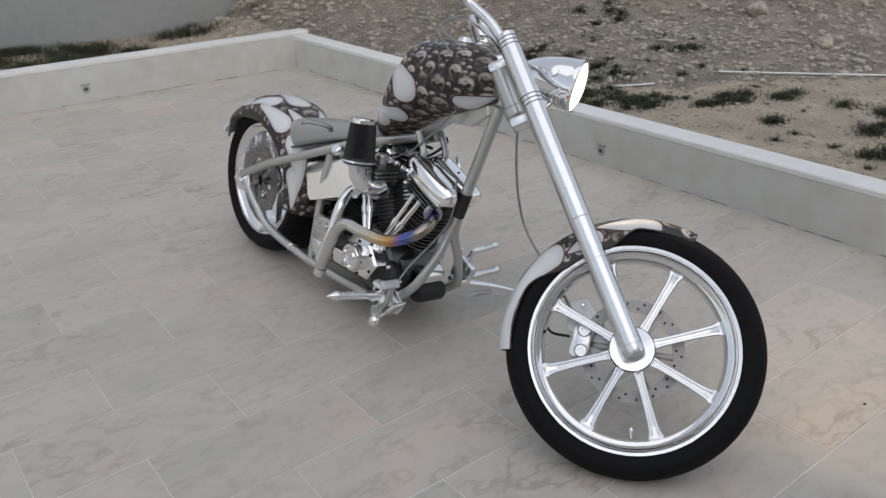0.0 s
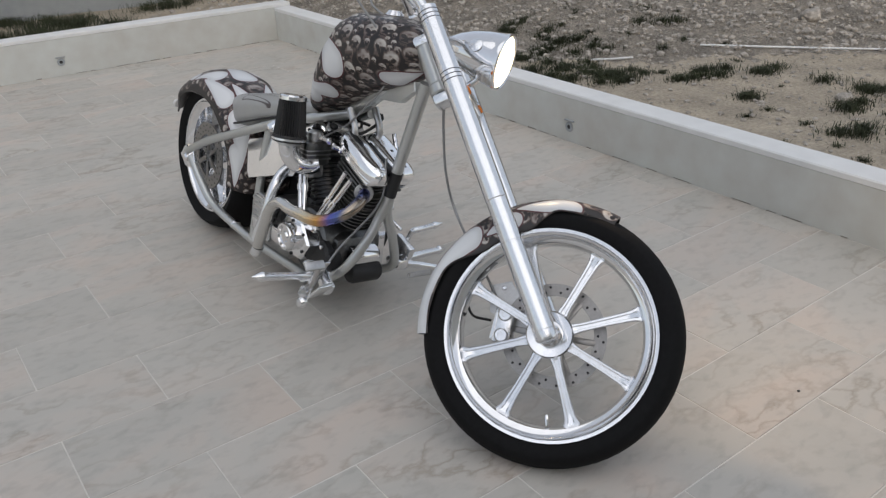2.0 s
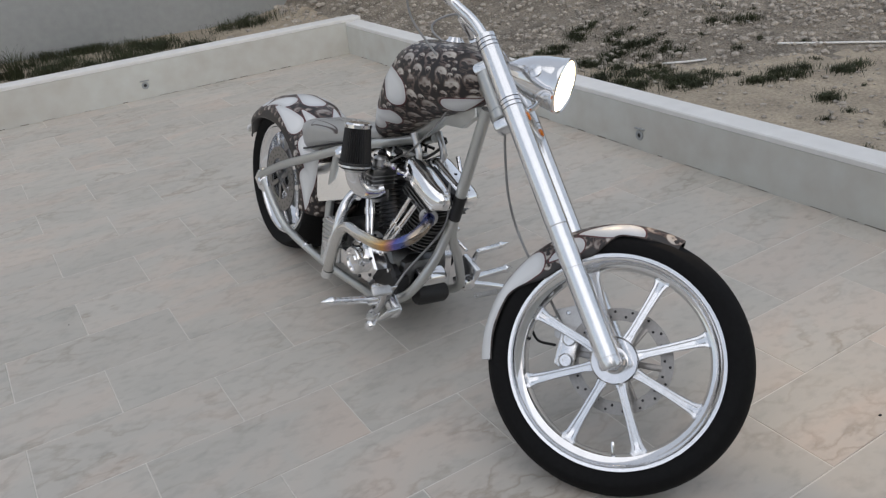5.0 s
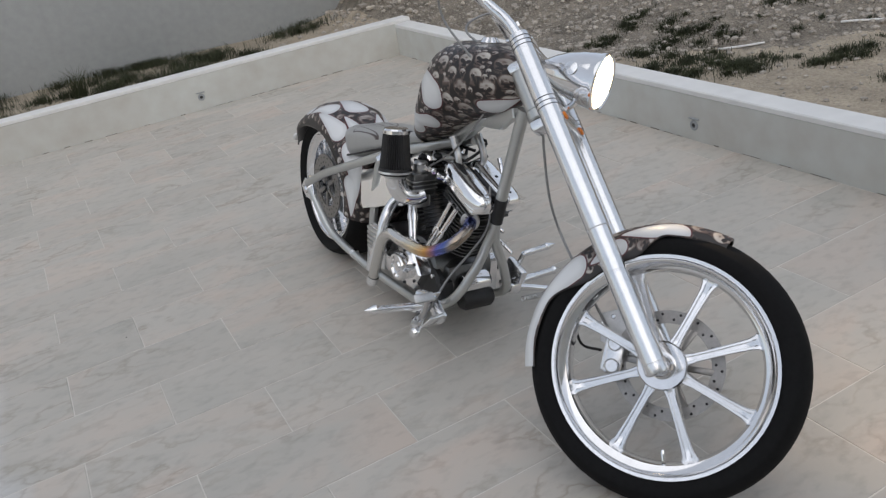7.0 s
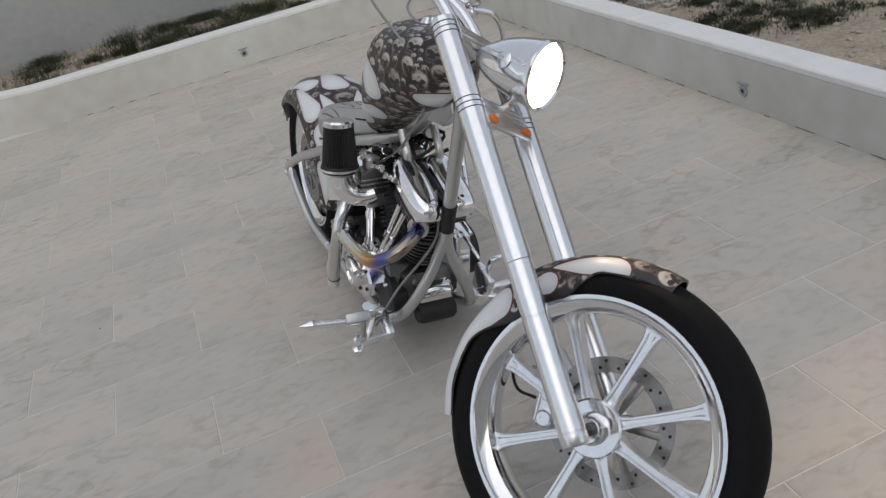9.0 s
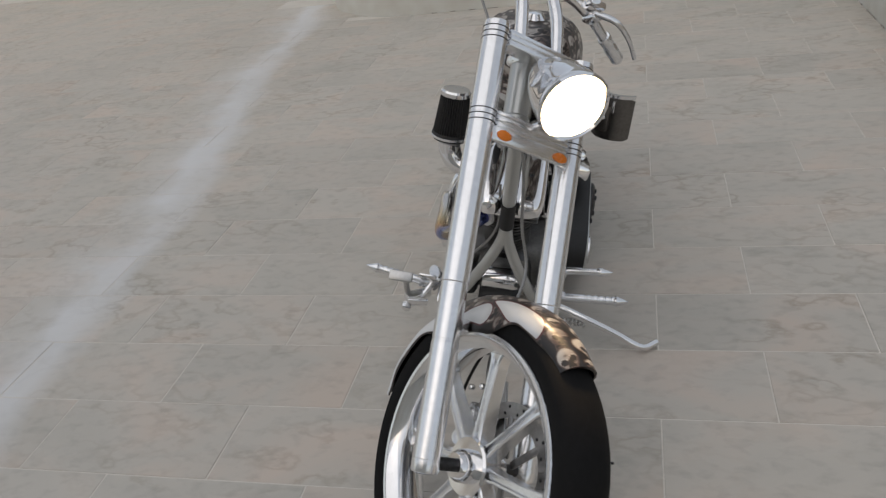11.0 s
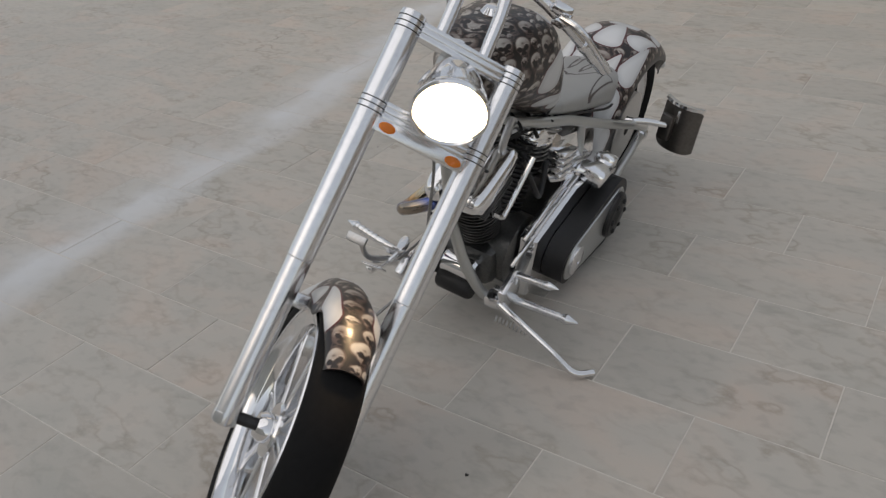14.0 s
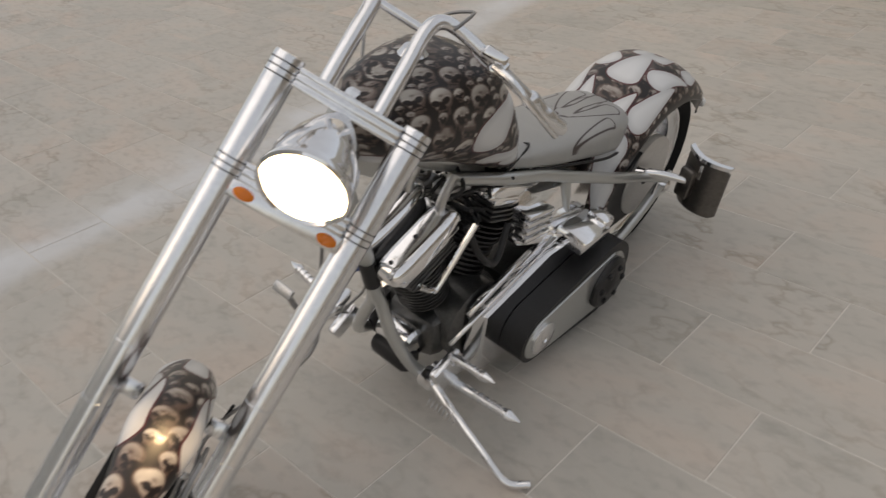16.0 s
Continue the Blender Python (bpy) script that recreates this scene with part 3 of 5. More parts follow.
def wheel(name, m, R, half, rim, spokes, label):
    """Wheel with tyre, polished rim, twin-rib spokes, hub and brake disc."""
    w = part(name, tyre(R, half, rim), RUBBER, bike, label, m)
    hw = half * 0.78
    prof = [(-hw, rim - 0.002), (-hw - 0.003, rim + 0.006), (-hw - 0.008, rim + 0.005), (-hw - 0.008, rim - 0.004), (-hw + 0.004, rim - 0.012), (-hw + 0.012, rim - 0.03), (-hw * 0.35, rim - 0.036), (hw * 0.35, rim - 0.036), (hw - 0.012, rim - 0.03), (hw - 0.004, rim - 0.012), (hw + 0.008, rim - 0.004), (hw + 0.008, rim + 0.005), (hw + 0.003, rim + 0.006), (hw, rim - 0.002)]
    part("rim", lathe_x(prof, 72), CHROME, w, "polished chrome rim")
    part("rim_lip", join(lathe_x([(-hw - 0.0085, rim - 0.003), (-hw - 0.0095, rim + 0.0045), (-hw - 0.006, rim + 0.0065)], 72), lathe_x([(hw + 0.006, rim + 0.0065), (hw + 0.0095, rim + 0.0045), (hw + 0.0085, rim - 0.003)], 72)), POLISHED, w)
    hub_r = 0.038
    for i in range(spokes):
        a = 2 * math.pi * (i + 0.15) / spokes
        secs = []
        r0, r1 = hub_r - 0.004, rim - 0.029
        for t in np.linspace(0, 1, 17):
            r = r0 + (r1 - r0) * t
            wdt = 0.0118 + 0.006 * max(0, (t - 0.45) / 0.55) ** 2 + 0.012 * max(0, (t - 0.88) / 0.12) ** 2 + 0.007 * max(0, 0.25 - t) / 0.25
            x = 0.022 - 0.007 * t
            dip = 0.008 * min(1, max(0, (t - 0.04) / 0.08)) * min(1, max(0, (0.95 - t) / 0.07))
            side = [(x - 0.003, -wdt), (x, -wdt * 0.82), (x, -wdt * 0.5), (x - dip, -wdt * 0.3), (x - dip, wdt * 0.3), (x, wdt * 0.5), (x, wdt * 0.82), (x - 0.003, wdt)]
            secs.append([(px, py, r) for px, py in side] + [(-px, -py, r) for px, py in side])
        part("spoke", moved(grid(secs), pose(0, 0, 0, math.degrees(a), 0, 0)), POLISHED, w)
    part("hub", lathe_x([(-0.062, 0.012), (-0.062, 0.026), (-0.05, 0.034), (-0.03, 0.036), (-0.026, 0.05), (0.026, 0.05), (0.03, 0.036), (0.05, 0.034), (0.062, 0.026), (0.062, 0.012)], 32), CHROME, w)
    part("hub_flange", lathe_x([(-0.03, 0.03), (-0.031, 0.06), (-0.026, 0.064), (-0.02, 0.06), (-0.02, 0.03)], 40), CHROME, w)
    return w


front = wheel("front_wheel", WHEEL, 0.352, 0.058, 0.279, 8, "front wheel with black tyre and eight polished spokes")
part("valve", along(lathe([(0.005, 0), (0.006, 0.02), (0.004, 0.028)], 8), (-0.012, 0.09, -0.222), (0, -0.3, 1)), CHROME, front)


def disc(x, R, r, holes, name, parent, mat=DISC):
    """Brake disc: uncut ring, dark studs that paint the shade of drilled holes, and a carrier."""
    part(name, lathe_x([(x - 0.0025, r), (x - 0.0025, R), (x + 0.0025, R), (x + 0.0025, r)], 56, True), mat, parent)
    g = []
    for i in range(holes):
        a = 2 * math.pi * i / holes
        for k, q in enumerate((0.3, 0.72)):
            rr = r + (R - r) * q
            b = a + k * 0.12
            g.append(along(lathe([(0.0038, -0.0032), (0.0038, 0.0032)], 8), (x, rr * math.cos(b), rr * math.sin(b)), (1, 0, 0)))
    part("disc_hole_shade", join(*g), DARK, parent)
    for i in range(6):
        part("carrier_arm", moved(rbox(0.006, 0.018, r - 0.02, 0.002, (x, 0, r / 2 + 0.015)), pose(0, 0, 0, 60 * i, 0, 0)), DISC, parent)


disc(0.075, 0.147, 0.112, 18, "brake_disc", front)
part("axle", along(lathe([(0.011, -0.145), (0.014, -0.14), (0.014, 0.14), (0.011, 0.145)], 20), (0, 0, 0), (1, 0, 0)), DARK, front)
caliper = part("brake_caliper", join(rbox(0.022, 0.05, 0.11, 0.009, (0.053, 0.118, 0.075), (35, 0, 0)), rbox(0.022, 0.05, 0.11, 0.009, (0.098, 0.118, 0.075), (35, 0, 0)), rbox(0.06, 0.018, 0.1, 0.006, (0.075, 0.137, 0.089), (35, 0, 0)), *[along(lathe([(0.02, 0), (0.02, 0.008), (0.016, 0.012), (0.008, 0.012), (0.007, 0.008), (0, 0.008)], 20), (0.044, y, z), (-1, 0, 0)) for y, z in ((0.134, 0.049), (0.103, 0.1))]), POLISHED, bike, "polished brake caliper with round pistons", WHEEL)
part("caliper_hose", tube([(0.06, 0.15, 0.1), (0.08, 0.2, 0.14), (0.1, 0.19, 0.22), (0.1, 0.12, 0.3)], 0.004, 8), BLACK, bike, "", WHEEL)
part("caliper_bracket", prism([(0.03, 0.02), (0.06, 0.19), (0.12, 0.2), (0.15, 0.13), (0.06, 0.0)], 0.094, 0.102, 0.002), SATIN, bike, "", WHEEL)
for i, (y, z) in enumerate(((0.1, 0.1), (0.13, 0.055), (0.08, 0.17), (0.12, 0.165))):
    part("caliper_bolt", along(lathe([(0.007, 0), (0.007, 0.01), (0.004, 0.012)], 8), (0.05, y, z), (-1, 0, 0)), CHROME, bike, "", WHEEL)

# fork legs, clamps, headlight
for s in (-1, 1):
    leg = part("fork_leg", along(lathe([(0.02, -0.985), (0.0275, -0.982), (0.0295, -0.976), (0.0295, -0.958), (0.0287, -0.957), (0.0287, -0.955), (0.0295, -0.954), (0.0295, -0.716), (0.0282, -0.715), (0.0282, -0.711), (0.0292, -0.71), (0.0292, -0.592), (0.0285, -0.591), (0.0302, -0.589), (0.0302, -0.004), (0.029, 0.001), (0.024, 0.003), (0.0, 0.004)], 36), (s * FH, FY, 0), (0, 0, 1)), POLISHED, bike, "polished smooth fork leg", FORK)
    for z0 in (-0.232, -0.04):
        for k in range(3):
            part("ring_groove", along(lathe([(0.0296, -0.0016), (0.0306, -0.0011), (0.0306, 0.0011), (0.0296, 0.0016)], 36, False), (s * FH, FY, z0 + k * 0.013), (0, 0, 1)), DARK, leg)
for name, z0, d in (("top_clamp", -0.026, 0.04), ("bottom_clamp", -0.218, 0.04)):
    c = part(name, join(*[rbox(2 * FH - 0.052, 0.05 - 0.004 * abs(k - 1), 0.0115, 0.003, (0, FY, z0 + (k - 1) * 0.0135)) for k in range(3)], rbox(2 * FH - 0.056, 0.042, 0.036, 0.003, (0, FY, z0)), rbox(0.07, 0.09, 0.034, 0.012, (0, FY + 0.04, z0))), POLISHED, bike, "polished fork clamp with grooved edges", FORK)
plate = part("indicator_plate", rbox(0.222, 0.012, 0.034, 0.005, (0, FY - 0.02, -0.253)), POLISHED, bike, "polished plate with two amber lights", FORK)
for s in (-1, 1):
    part("amber_light", along(moved(lathe([(0.0145, 0), (0.0145, 0.003), (0.011, 0.0055), (0, 0.006)], 24), Matrix.Diagonal((1.35, 0.78, 1, 1))), (s * 0.0835, FY - 0.026, -0.253), (0, -1, 0)), AMBER, plate, "amber indicator lens")
part("steering_neck", along(lathe([(0.03, -0.2), (0.034, -0.195), (0.034, -0.17), (0.03, -0.165), (0.03, -0.04), (0.034, -0.035), (0.034, -0.015), (0.03, -0.012)], 28), (0, 0, 0), (0, 0, 1)), SILVER, bike, "", FORK)
part("stem_nut", along(lathe([(0.018, -0.01), (0.018, 0.005), (0.012, 0.012), (0, 0.014)], 6), (0, -0.01, 0), (0, 0, 1)), CHROME, bike, "", FORK)
HD = Vector((0, -0.73, -0.683)).normalized()
HL = Vector((0, -0.195, -0.178))
lamp = part("headlight", along(lathe([(0.0, -0.19), (0.012, -0.186), (0.028, -0.17), (0.046, -0.14), (0.063, -0.1), (0.074, -0.055), (0.079, -0.02), (0.0815, -0.006), (0.0835, 0.0), (0.0835, 0.007), (0.078, 0.011), (0.0735, 0.006), (0.073, -0.004)], 48, False), HL, HD), CHROME, bike, "chrome bullet headlight, switched on", FORK)
part("lens", along(lathe([(0.0725, -0.002), (0.0725, 0.004), (0.06, 0.012), (0.035, 0.018), (0.0, 0.02)], 48), HL, HD), LENS, lamp, "glowing warm headlight lens")
part("bracket", tube([(0, FY, -0.205), (0, FY - 0.05, -0.2), tuple(HL - HD * 0.08 - Vector((0, 0.0, 0.05)))], 0.009, 10), CHROME, lamp)
for s in (-1, 1):
    part("side_badge", along(lathe([(0.02, 0), (0.021, 0.002), (0.017, 0.004), (0, 0.005)], 20), tuple(HL - HD * 0.07 + Vector((s * 0.07, 0, 0))), (s, 0.1, 0.25)), POLISHED, lamp)

# handlebar
bar_pts = [(0.055, FY + 0.005, -0.018), (0.055, -0.032, 0.09), (0.056, 0.0, 0.17), (0.075, 0.018, 0.205), (0.12, 0.024, 0.208), (0.22, 0.035, 0.19), (0.4, 0.11, 0.165)]
bar = part("handlebar", join(tube(bar_pts, [0.016, 0.016, 0.016, 0.015, 0.0135, 0.0135, 0.0135], 16, 8), both(tube(bar_pts, [0.016, 0.016, 0.016, 0.015, 0.0135, 0.0135, 0.0135], 16, 8)), tube([(-0.056, 0.0, 0.17), (0.056, 0.0, 0.17)], 0.009, 12)), POLISHED, bike, "polished tall handlebar", FORK)
for s in (-1, 1):
    part("grip", along(lathe([(0.016, 0), (0.0185, 0.004), (0.0185, 0.02), (0.017, 0.024), (0.017, 0.05), (0.0185, 0.054), (0.0185, 0.075), (0.017, 0.08), (0.0185, 0.11), (0.012, 0.122), (0, 0.124)], 20), (s * 0.3, 0.066, 0.18), (s * 0.1, 0.042, -0.014)), POLISHED, bar, "grooved metal grip")
    part("lever", tube([(s * 0.2, 0.0, 0.185), (s * 0.25, -0.03, 0.17), (s * 0.31, -0.02, 0.15), (s * 0.38, 0.02, 0.135)], [0.009, 0.008, 0.0065, 0.006], 10), POLISHED, bar)
    part("lever_mount", join(rbox(0.035, 0.045, 0.035, 0.007, (s * 0.21, 0.02, 0.188)), along(lathe([(0.015, 0), (0.016, 0.03), (0.012, 0.04)], 16), (s * 0.17, 0.0, 0.2), (s, 0.1, 0)), rbox(0.05, 0.03, 0.02, 0.005, (s * 0.19, -0.01, 0.2))), CHROME, bar)


# ---- airbrushed bodywork ----
def drop(u, v, c, r, d, length, bendy=0.0):
    """Distance field of a teardrop flame: round head at c, tail along d, in surface metres."""
    d = np.array(d, float)
    d /= np.hypot(*d)
    n = np.array((-d[1], d[0]))
    du, dv = u - c[0], v - c[1]
    t = np.clip((du * d[0] + dv * d[1]) / length, 0, 1)
    px, py = du - d[0] * t * length - n[0] * bendy * t * t, dv - d[1] * t * length - n[1] * bendy * t * t
    return np.hypot(px, py) - r * (1 - t) ** 0.75


def skulls(u, v, seed, box, size, flip):
    """Tone of bone-coloured faces packed over a dark ground: lit crown, slanted eye hollows, nose, row of teeth."""
    r = random.Random(seed)
    placed = []
    for s0, tries in ((size[1], 160), (size[1] * 0.78, 500), (size[0] * 1.3, 900), (size[0], 2500)):
        for _ in range(tries):
            s = s0 * r.uniform(0.88, 1.05)
            c = (r.uniform(box[0], box[1]), r.uniform(box[2], box[3]))
            if all(math.hypot(c[0] - p[0], c[1] - p[1]) > 0.7 * (s + p[2]) for p in placed):
                placed.append((*c, s, r.uniform(-0.3, 0.3), r.uniform(0.6, 0.9), r.uniform(-0.22, 0.22)))
    tone = np.full(u.shape, 0.06)
    for cu, cv, s, a, k, look_side in placed:
        near = np.nonzero((np.abs(u - cu) < 1.4 * s) & (np.abs(v - cv) < 1.4 * s))[0]
        if not len(near):
            continue
        du, dv = u[near] - cu, v[near] - cv
        x = (du * math.cos(a) + dv * math.sin(a)) / s
        y = (-du * math.sin(a) + dv * math.cos(a)) / s
        if flip:
            x, y = y, -x
        f = x - look_side
        crown = np.hypot(x / 0.78, (y - 0.2) / 0.74) - 1
        cheek = np.hypot(x / 0.6, (y + 0.22) / 0.42) - 1
        jaw = np.maximum(np.abs(x) / 0.4 - 1, np.abs(y + 0.66) / 0.3 - 1)
        body = np.minimum(np.minimum(crown, cheek), jaw)
        e = np.full(x.shape, 9.0)
        for sd in (-1, 1):
            ex, ey = f - sd * 0.31, y + 0.03 - 0.22 * sd * (f - sd * 0.31)
            e = np.minimum(e, np.hypot(ex / 0.22, ey / 0.17) - 1)
        nose = np.maximum(np.abs(f) / 0.13 + (y + 0.2) / 0.24, -(y + 0.44) / 0.06)
        mouth = np.where((np.abs(y + 0.66) < 0.035) & (np.abs(x) < 0.34), 0.15, 1.0)
        teeth = np.where((y < -0.5) & (y > -0.86) & (np.abs(np.sin(x * 15)) < 0.28), 0.4, 1.0)
        lit = (0.6 + 0.4 * np.clip(y * 0.8 - x * 0.45 + 0.3, -0.9, 1)) * (1 - 0.35 * np.exp(-((x * x * 1.6 + (y - 0.34) ** 2 * 5) / 0.03)))
        brow = 1 + 0.25 * np.exp(-((e - 0.35) / 0.2) ** 2) * (y > 0.05)
        shade = np.clip(-body * 4.5, 0, 1) ** 0.8 * np.clip(e * 5, 0.0, 1) * np.clip(nose * 6 - 5.4, 0.0, 1) * mouth * teeth * lit * brow
        tone[near] = np.maximum(tone[near], np.clip(shade, 0, 1) * k)
    return tone


def painted(name, rows, uv, flames, seed, box, label, closed=True, size=(0.018, 0.056), flip=False):
    g = grid(rows, closed, closed)
    u, v = np.array([p[0] for p in uv]), np.array([p[1] for p in uv])
    f = np.full(u.shape, 0.05)
    for args in flames:
        f = np.minimum(f, drop(u, np.abs(v) if args[-1] == "both" else v, *[a for a in args if a != "both"]))
    return part(name, g, PAINT, bike, label, attrs={"drop_field": f, "bone_tone": skulls(u, v, seed, box, size, flip)})


# tank: sections along y
TK = np.array([(-0.3, 0.89, 0.975, 0.03), (-0.285, 0.865, 1.005, 0.05), (-0.25, 0.845, 1.022, 0.078), (-0.19, 0.825, 1.032, 0.106), (-0.1, 0.79, 1.034, 0.13), (-0.02, 0.755, 1.03, 0.14), (0.03, 0.725, 1.01, 0.141), (0.08, 0.7, 0.95, 0.138), (0.125, 0.675, 0.87, 0.126), (0.165, 0.655, 0.785, 0.104), (0.195, 0.648, 0.715, 0.07), (0.207, 0.655, 0.685, 0.035)])
rows, uv = [], []
ys = np.concatenate([np.linspace(-0.3, -0.25, 14, endpoint=False), np.linspace(-0.25, 0.18, 190, endpoint=False), np.linspace(0.18, 0.207, 14)])
for y in ys:
    lo, hi, w = (np.interp(y, TK[:, 0], TK[:, k]) for k in (1, 2, 3))
    cz, h = (lo + hi) / 2, (hi - lo) / 2
    ring = []
    for a in np.linspace(-math.pi, math.pi, 270, endpoint=False):
        ca, sa = math.cos(a), math.sin(a)
        wide = w * (1 - 0.12 * max(0, ca) - 0.38 * max(0, -ca) ** 1.5)
        ring.append((wide * math.copysign(abs(sa) ** 0.62, sa), y, cz + h * math.copysign(abs(ca) ** (0.56 if ca > 0 else 0.72), ca)))
        uv.append((y, ring[-1][2] + (wide - abs(ring[-1][0])) * (1 if ca > 0 else -1)))
    rows.append(ring)
tank_flames = [((0.0, 0.868), 0.056, (0.75, 1.0), 0.13, -0.03), ((0.05, 0.755), 0.034, (1.0, 0.1), 0.12, 0.03), ((0.12, 0.735), 0.03, (0.3, 1.0), 0.12, 0.02), ((0.03, 1.06), 0.04, (1, -0.5), 0.1, 0.0), ((-0.215, 0.835), 0.036, (-1.0, 0.5), 0.1, 0.0)]
tank = painted("fuel_tank", rows, uv, tank_flames, 3, (-0.3, 0.22, 0.62, 1.17), "tall fuel tank with skull and flame airbrush paint", size=(0.014, 0.038))
part("filler_cap", along(lathe([(0.03, 0), (0.031, 0.006), (0.026, 0.012), (0.02, 0.02), (0.0, 0.022)], 28), (0, -0.12, 1.03), (0, 0, 1)), CHROME, tank)


def fender(name, R, w, lo, hi, flames, seed, label, taper, skirt, m=None, size=(0.018, 0.036)):
    """Curved mudguard: crown radius R, half-width w, over the angles lo to hi (from straight back, over the top)."""
    rows, uv = [], []
    n, q = 240, 72
    for i, a in enumerate(np.linspace(radians(lo), radians(hi), n)):
        t = i / (n - 1)
        k, sk = taper(t), skirt(t)
        outer, inner = [], []
        for j in range(q):
            b = -1 + 2 * j / (q - 1)
            x = w * k * math.copysign(abs(math.sin(b * math.pi / 2)) ** 0.75, b)
            r = R - sk * (1 - math.cos(b * math.pi / 2)) ** 0.9
            outer.append((x, r))
            uv.append((R * a, b * (w + sk) * k))
        for j in range(q):
            x, r = outer[q - 1 - j]
            inner.append((x * 0.97, r - 0.006))
            uv.append((R * a, 9.0))
        rows.append([(x, r * math.cos(a), r * math.sin(a)) for x, r in outer + inner])
    ob = painted(name, rows, uv, flames, seed, (R * radians(lo), R * radians(hi), -w - 0.05, w + 0.05), label, True, size, True)
    if m is not None:
        ob.matrix_basis = m
    return ob


def smooth01(t):
    t = min(1, max(0, t))
    return t * t * (3 - 2 * t)


ff = fender("front_fender", 0.37, 0.07, 20, 141,
            [((0.765, 0.075), 0.047, (-1, -0.12), 0.15, 0.0, "both"), ((0.6, 0.1), 0.032, (-1, 0.1), 0.1, 0.0, "both"), ((0.45, 0.075), 0.05, (-1, 0.05), 0.34, 0.03, "both"), ((0.56, 0.0), 0.026, (-1, 0), 0.2, 0.0), ((0.17, 0.05), 0.06, (1, 0.2), 0.14, 0.0, "both"), ((0.3, 0.0), 0.05, (-1, 0.0), 0.2, 0.0)], 8, "front mudguard with skull and flame airbrush paint",
            lambda t: 0.93 - 0.3 * smooth01((t - 0.76) / 0.24) - 0.12 * smooth01((0.12 - t) / 0.12), lambda t: 0.035 + 0.05 * smooth01((t - 0.25) / 0.2) * smooth01((0.8 - t) / 0.15), WHEEL)
for s in (-1, 1):
    part("fender_stay", rbox(0.045, 0.02, 0.035, 0.005, (s * 0.09, 0.02, 0.285)), POLISHED, bike, "", WHEEL)

RA = (0, 0.945, 0.316)
rw = wheel("rear_wheel", Matrix.Translation(RA), 0.318, 0.12, 0.235, 8, "wide rear wheel with black tyre and polished spokes")
disc(-0.105, 0.14, 0.09, 24, "rear_disc", rw)
part("belt_pulley", lathe_x([(0.1, 0.03), (0.1, 0.13), (0.104, 0.14), (0.126, 0.14), (0.13, 0.13), (0.13, 0.03)], 48), SATIN, rw)
rf = fender("rear_fender", 0.362, 0.155, 24, 192,
            [((0.60, 0.085), 0.048, (-1.0, 0.35), 0.15, -0.03, "both"), ((0.66, 0.0), 0.04, (-1, 0.0), 0.16, 0.0), ((0.5, 0.02), 0.026, (-1, 0.1), 0.14, 0.02, "both"), ((0.44, 0.12), 0.04, (-1.0, -0.3), 0.14, 0.02, "both"), ((0.36, 0.055), 0.03, (-1.0, 0.1), 0.13, 0.02, "both"), ((0.24, 0.1), 0.035, (-1, 0.0), 0.1, 0.0, "both"), ((0.28, 0.0), 0.03, (-1, 0.1), 0.1, 0.0), ((0.76, 0.14), 0.06, (-1, 0.15), 0.2, 0.02, "both"), ((0.9, 0.11), 0.06, (1.0, 0.1), 0.22, 0.0, "both"), ((1.04, 0.16), 0.05, (1.0, 0.0), 0.16, 0.0, "both"), ((0.82, 0.04), 0.035, (-1, 0.2), 0.12, 0.0, "both")], 15, "rear mudguard with skull and flame airbrush paint",
            lambda t: 0.8 + 0.2 * smooth01(t / 0.15) - 0.08 * smooth01((t - 0.6) / 0.3), lambda t: 0.05 + 0.05 * smooth01(t / 0.4), Matrix.Translation(RA), (0.02, 0.04))
for s in (-1, 1):
    part("tail_light", along(lathe([(0.016, 0), (0.018, 0.006), (0.013, 0.016), (0, 0.02)], 16), (s * 0.118, RA[1] + 0.3, RA[2] + 0.16), (s * 0.3, 1, 0.1)), PALE, rf, "small pale tail light").matrix_parent_inverse = Matrix.Translation(RA).inverted()

# seat: lofted pan between tank and mudguard
ST = np.array([(0.17, 0.655, 0.7, 0.07), (0.25, 0.632, 0.695, 0.1), (0.38, 0.592, 0.672, 0.118), (0.5, 0.558, 0.655, 0.126), (0.6, 0.525, 0.645, 0.128), (0.68, 0.498, 0.635, 0.122), (0.75, 0.485, 0.62, 0.105), (0.8, 0.5, 0.6, 0.07)])
rows = []
for y in np.linspace(0.17, 0.8, 130):
    lo, hi, w = (np.interp(y, ST[:, 0], ST[:, k]) for k in (1, 2, 3))
    rows.append([(w * math.copysign(abs(math.sin(a)) ** 0.6, math.sin(a)), y, (lo + hi) / 2 + (hi - lo) / 2 * math.copysign(abs(math.cos(a)) ** 0.6, math.cos(a))) for a in np.linspace(0, 2 * math.pi, 120, endpoint=False)])
seat_uv = np.array([(p[1], p[0], p[2]) for r in rows for p in r])
field = np.full(len(seat_uv), 0.05)
for c, rad, d, n, bd in (((0.7, 0.06), 0.026, (-1.0, -0.1), 0.2, 0.03), ((0.735, 0.0), 0.022, (-1, 0), 0.24, 0.0), ((0.63, 0.1), 0.016, (-1.0, 0.0), 0.22, -0.02)):
    field = np.minimum(field, drop(seat_uv[:, 0], np.abs(seat_uv[:, 1]), c, rad, d, n, bd))
field[seat_uv[:, 2] < np.interp(seat_uv[:, 0], ST[:, 0], (ST[:, 1] + ST[:, 2]) / 2)] = 0.05
seat = part("seat", grid(rows), FLAME_LEATHER, bike, "silver grey leather seat with dark flame outlines", attrs={"drop_field": field})
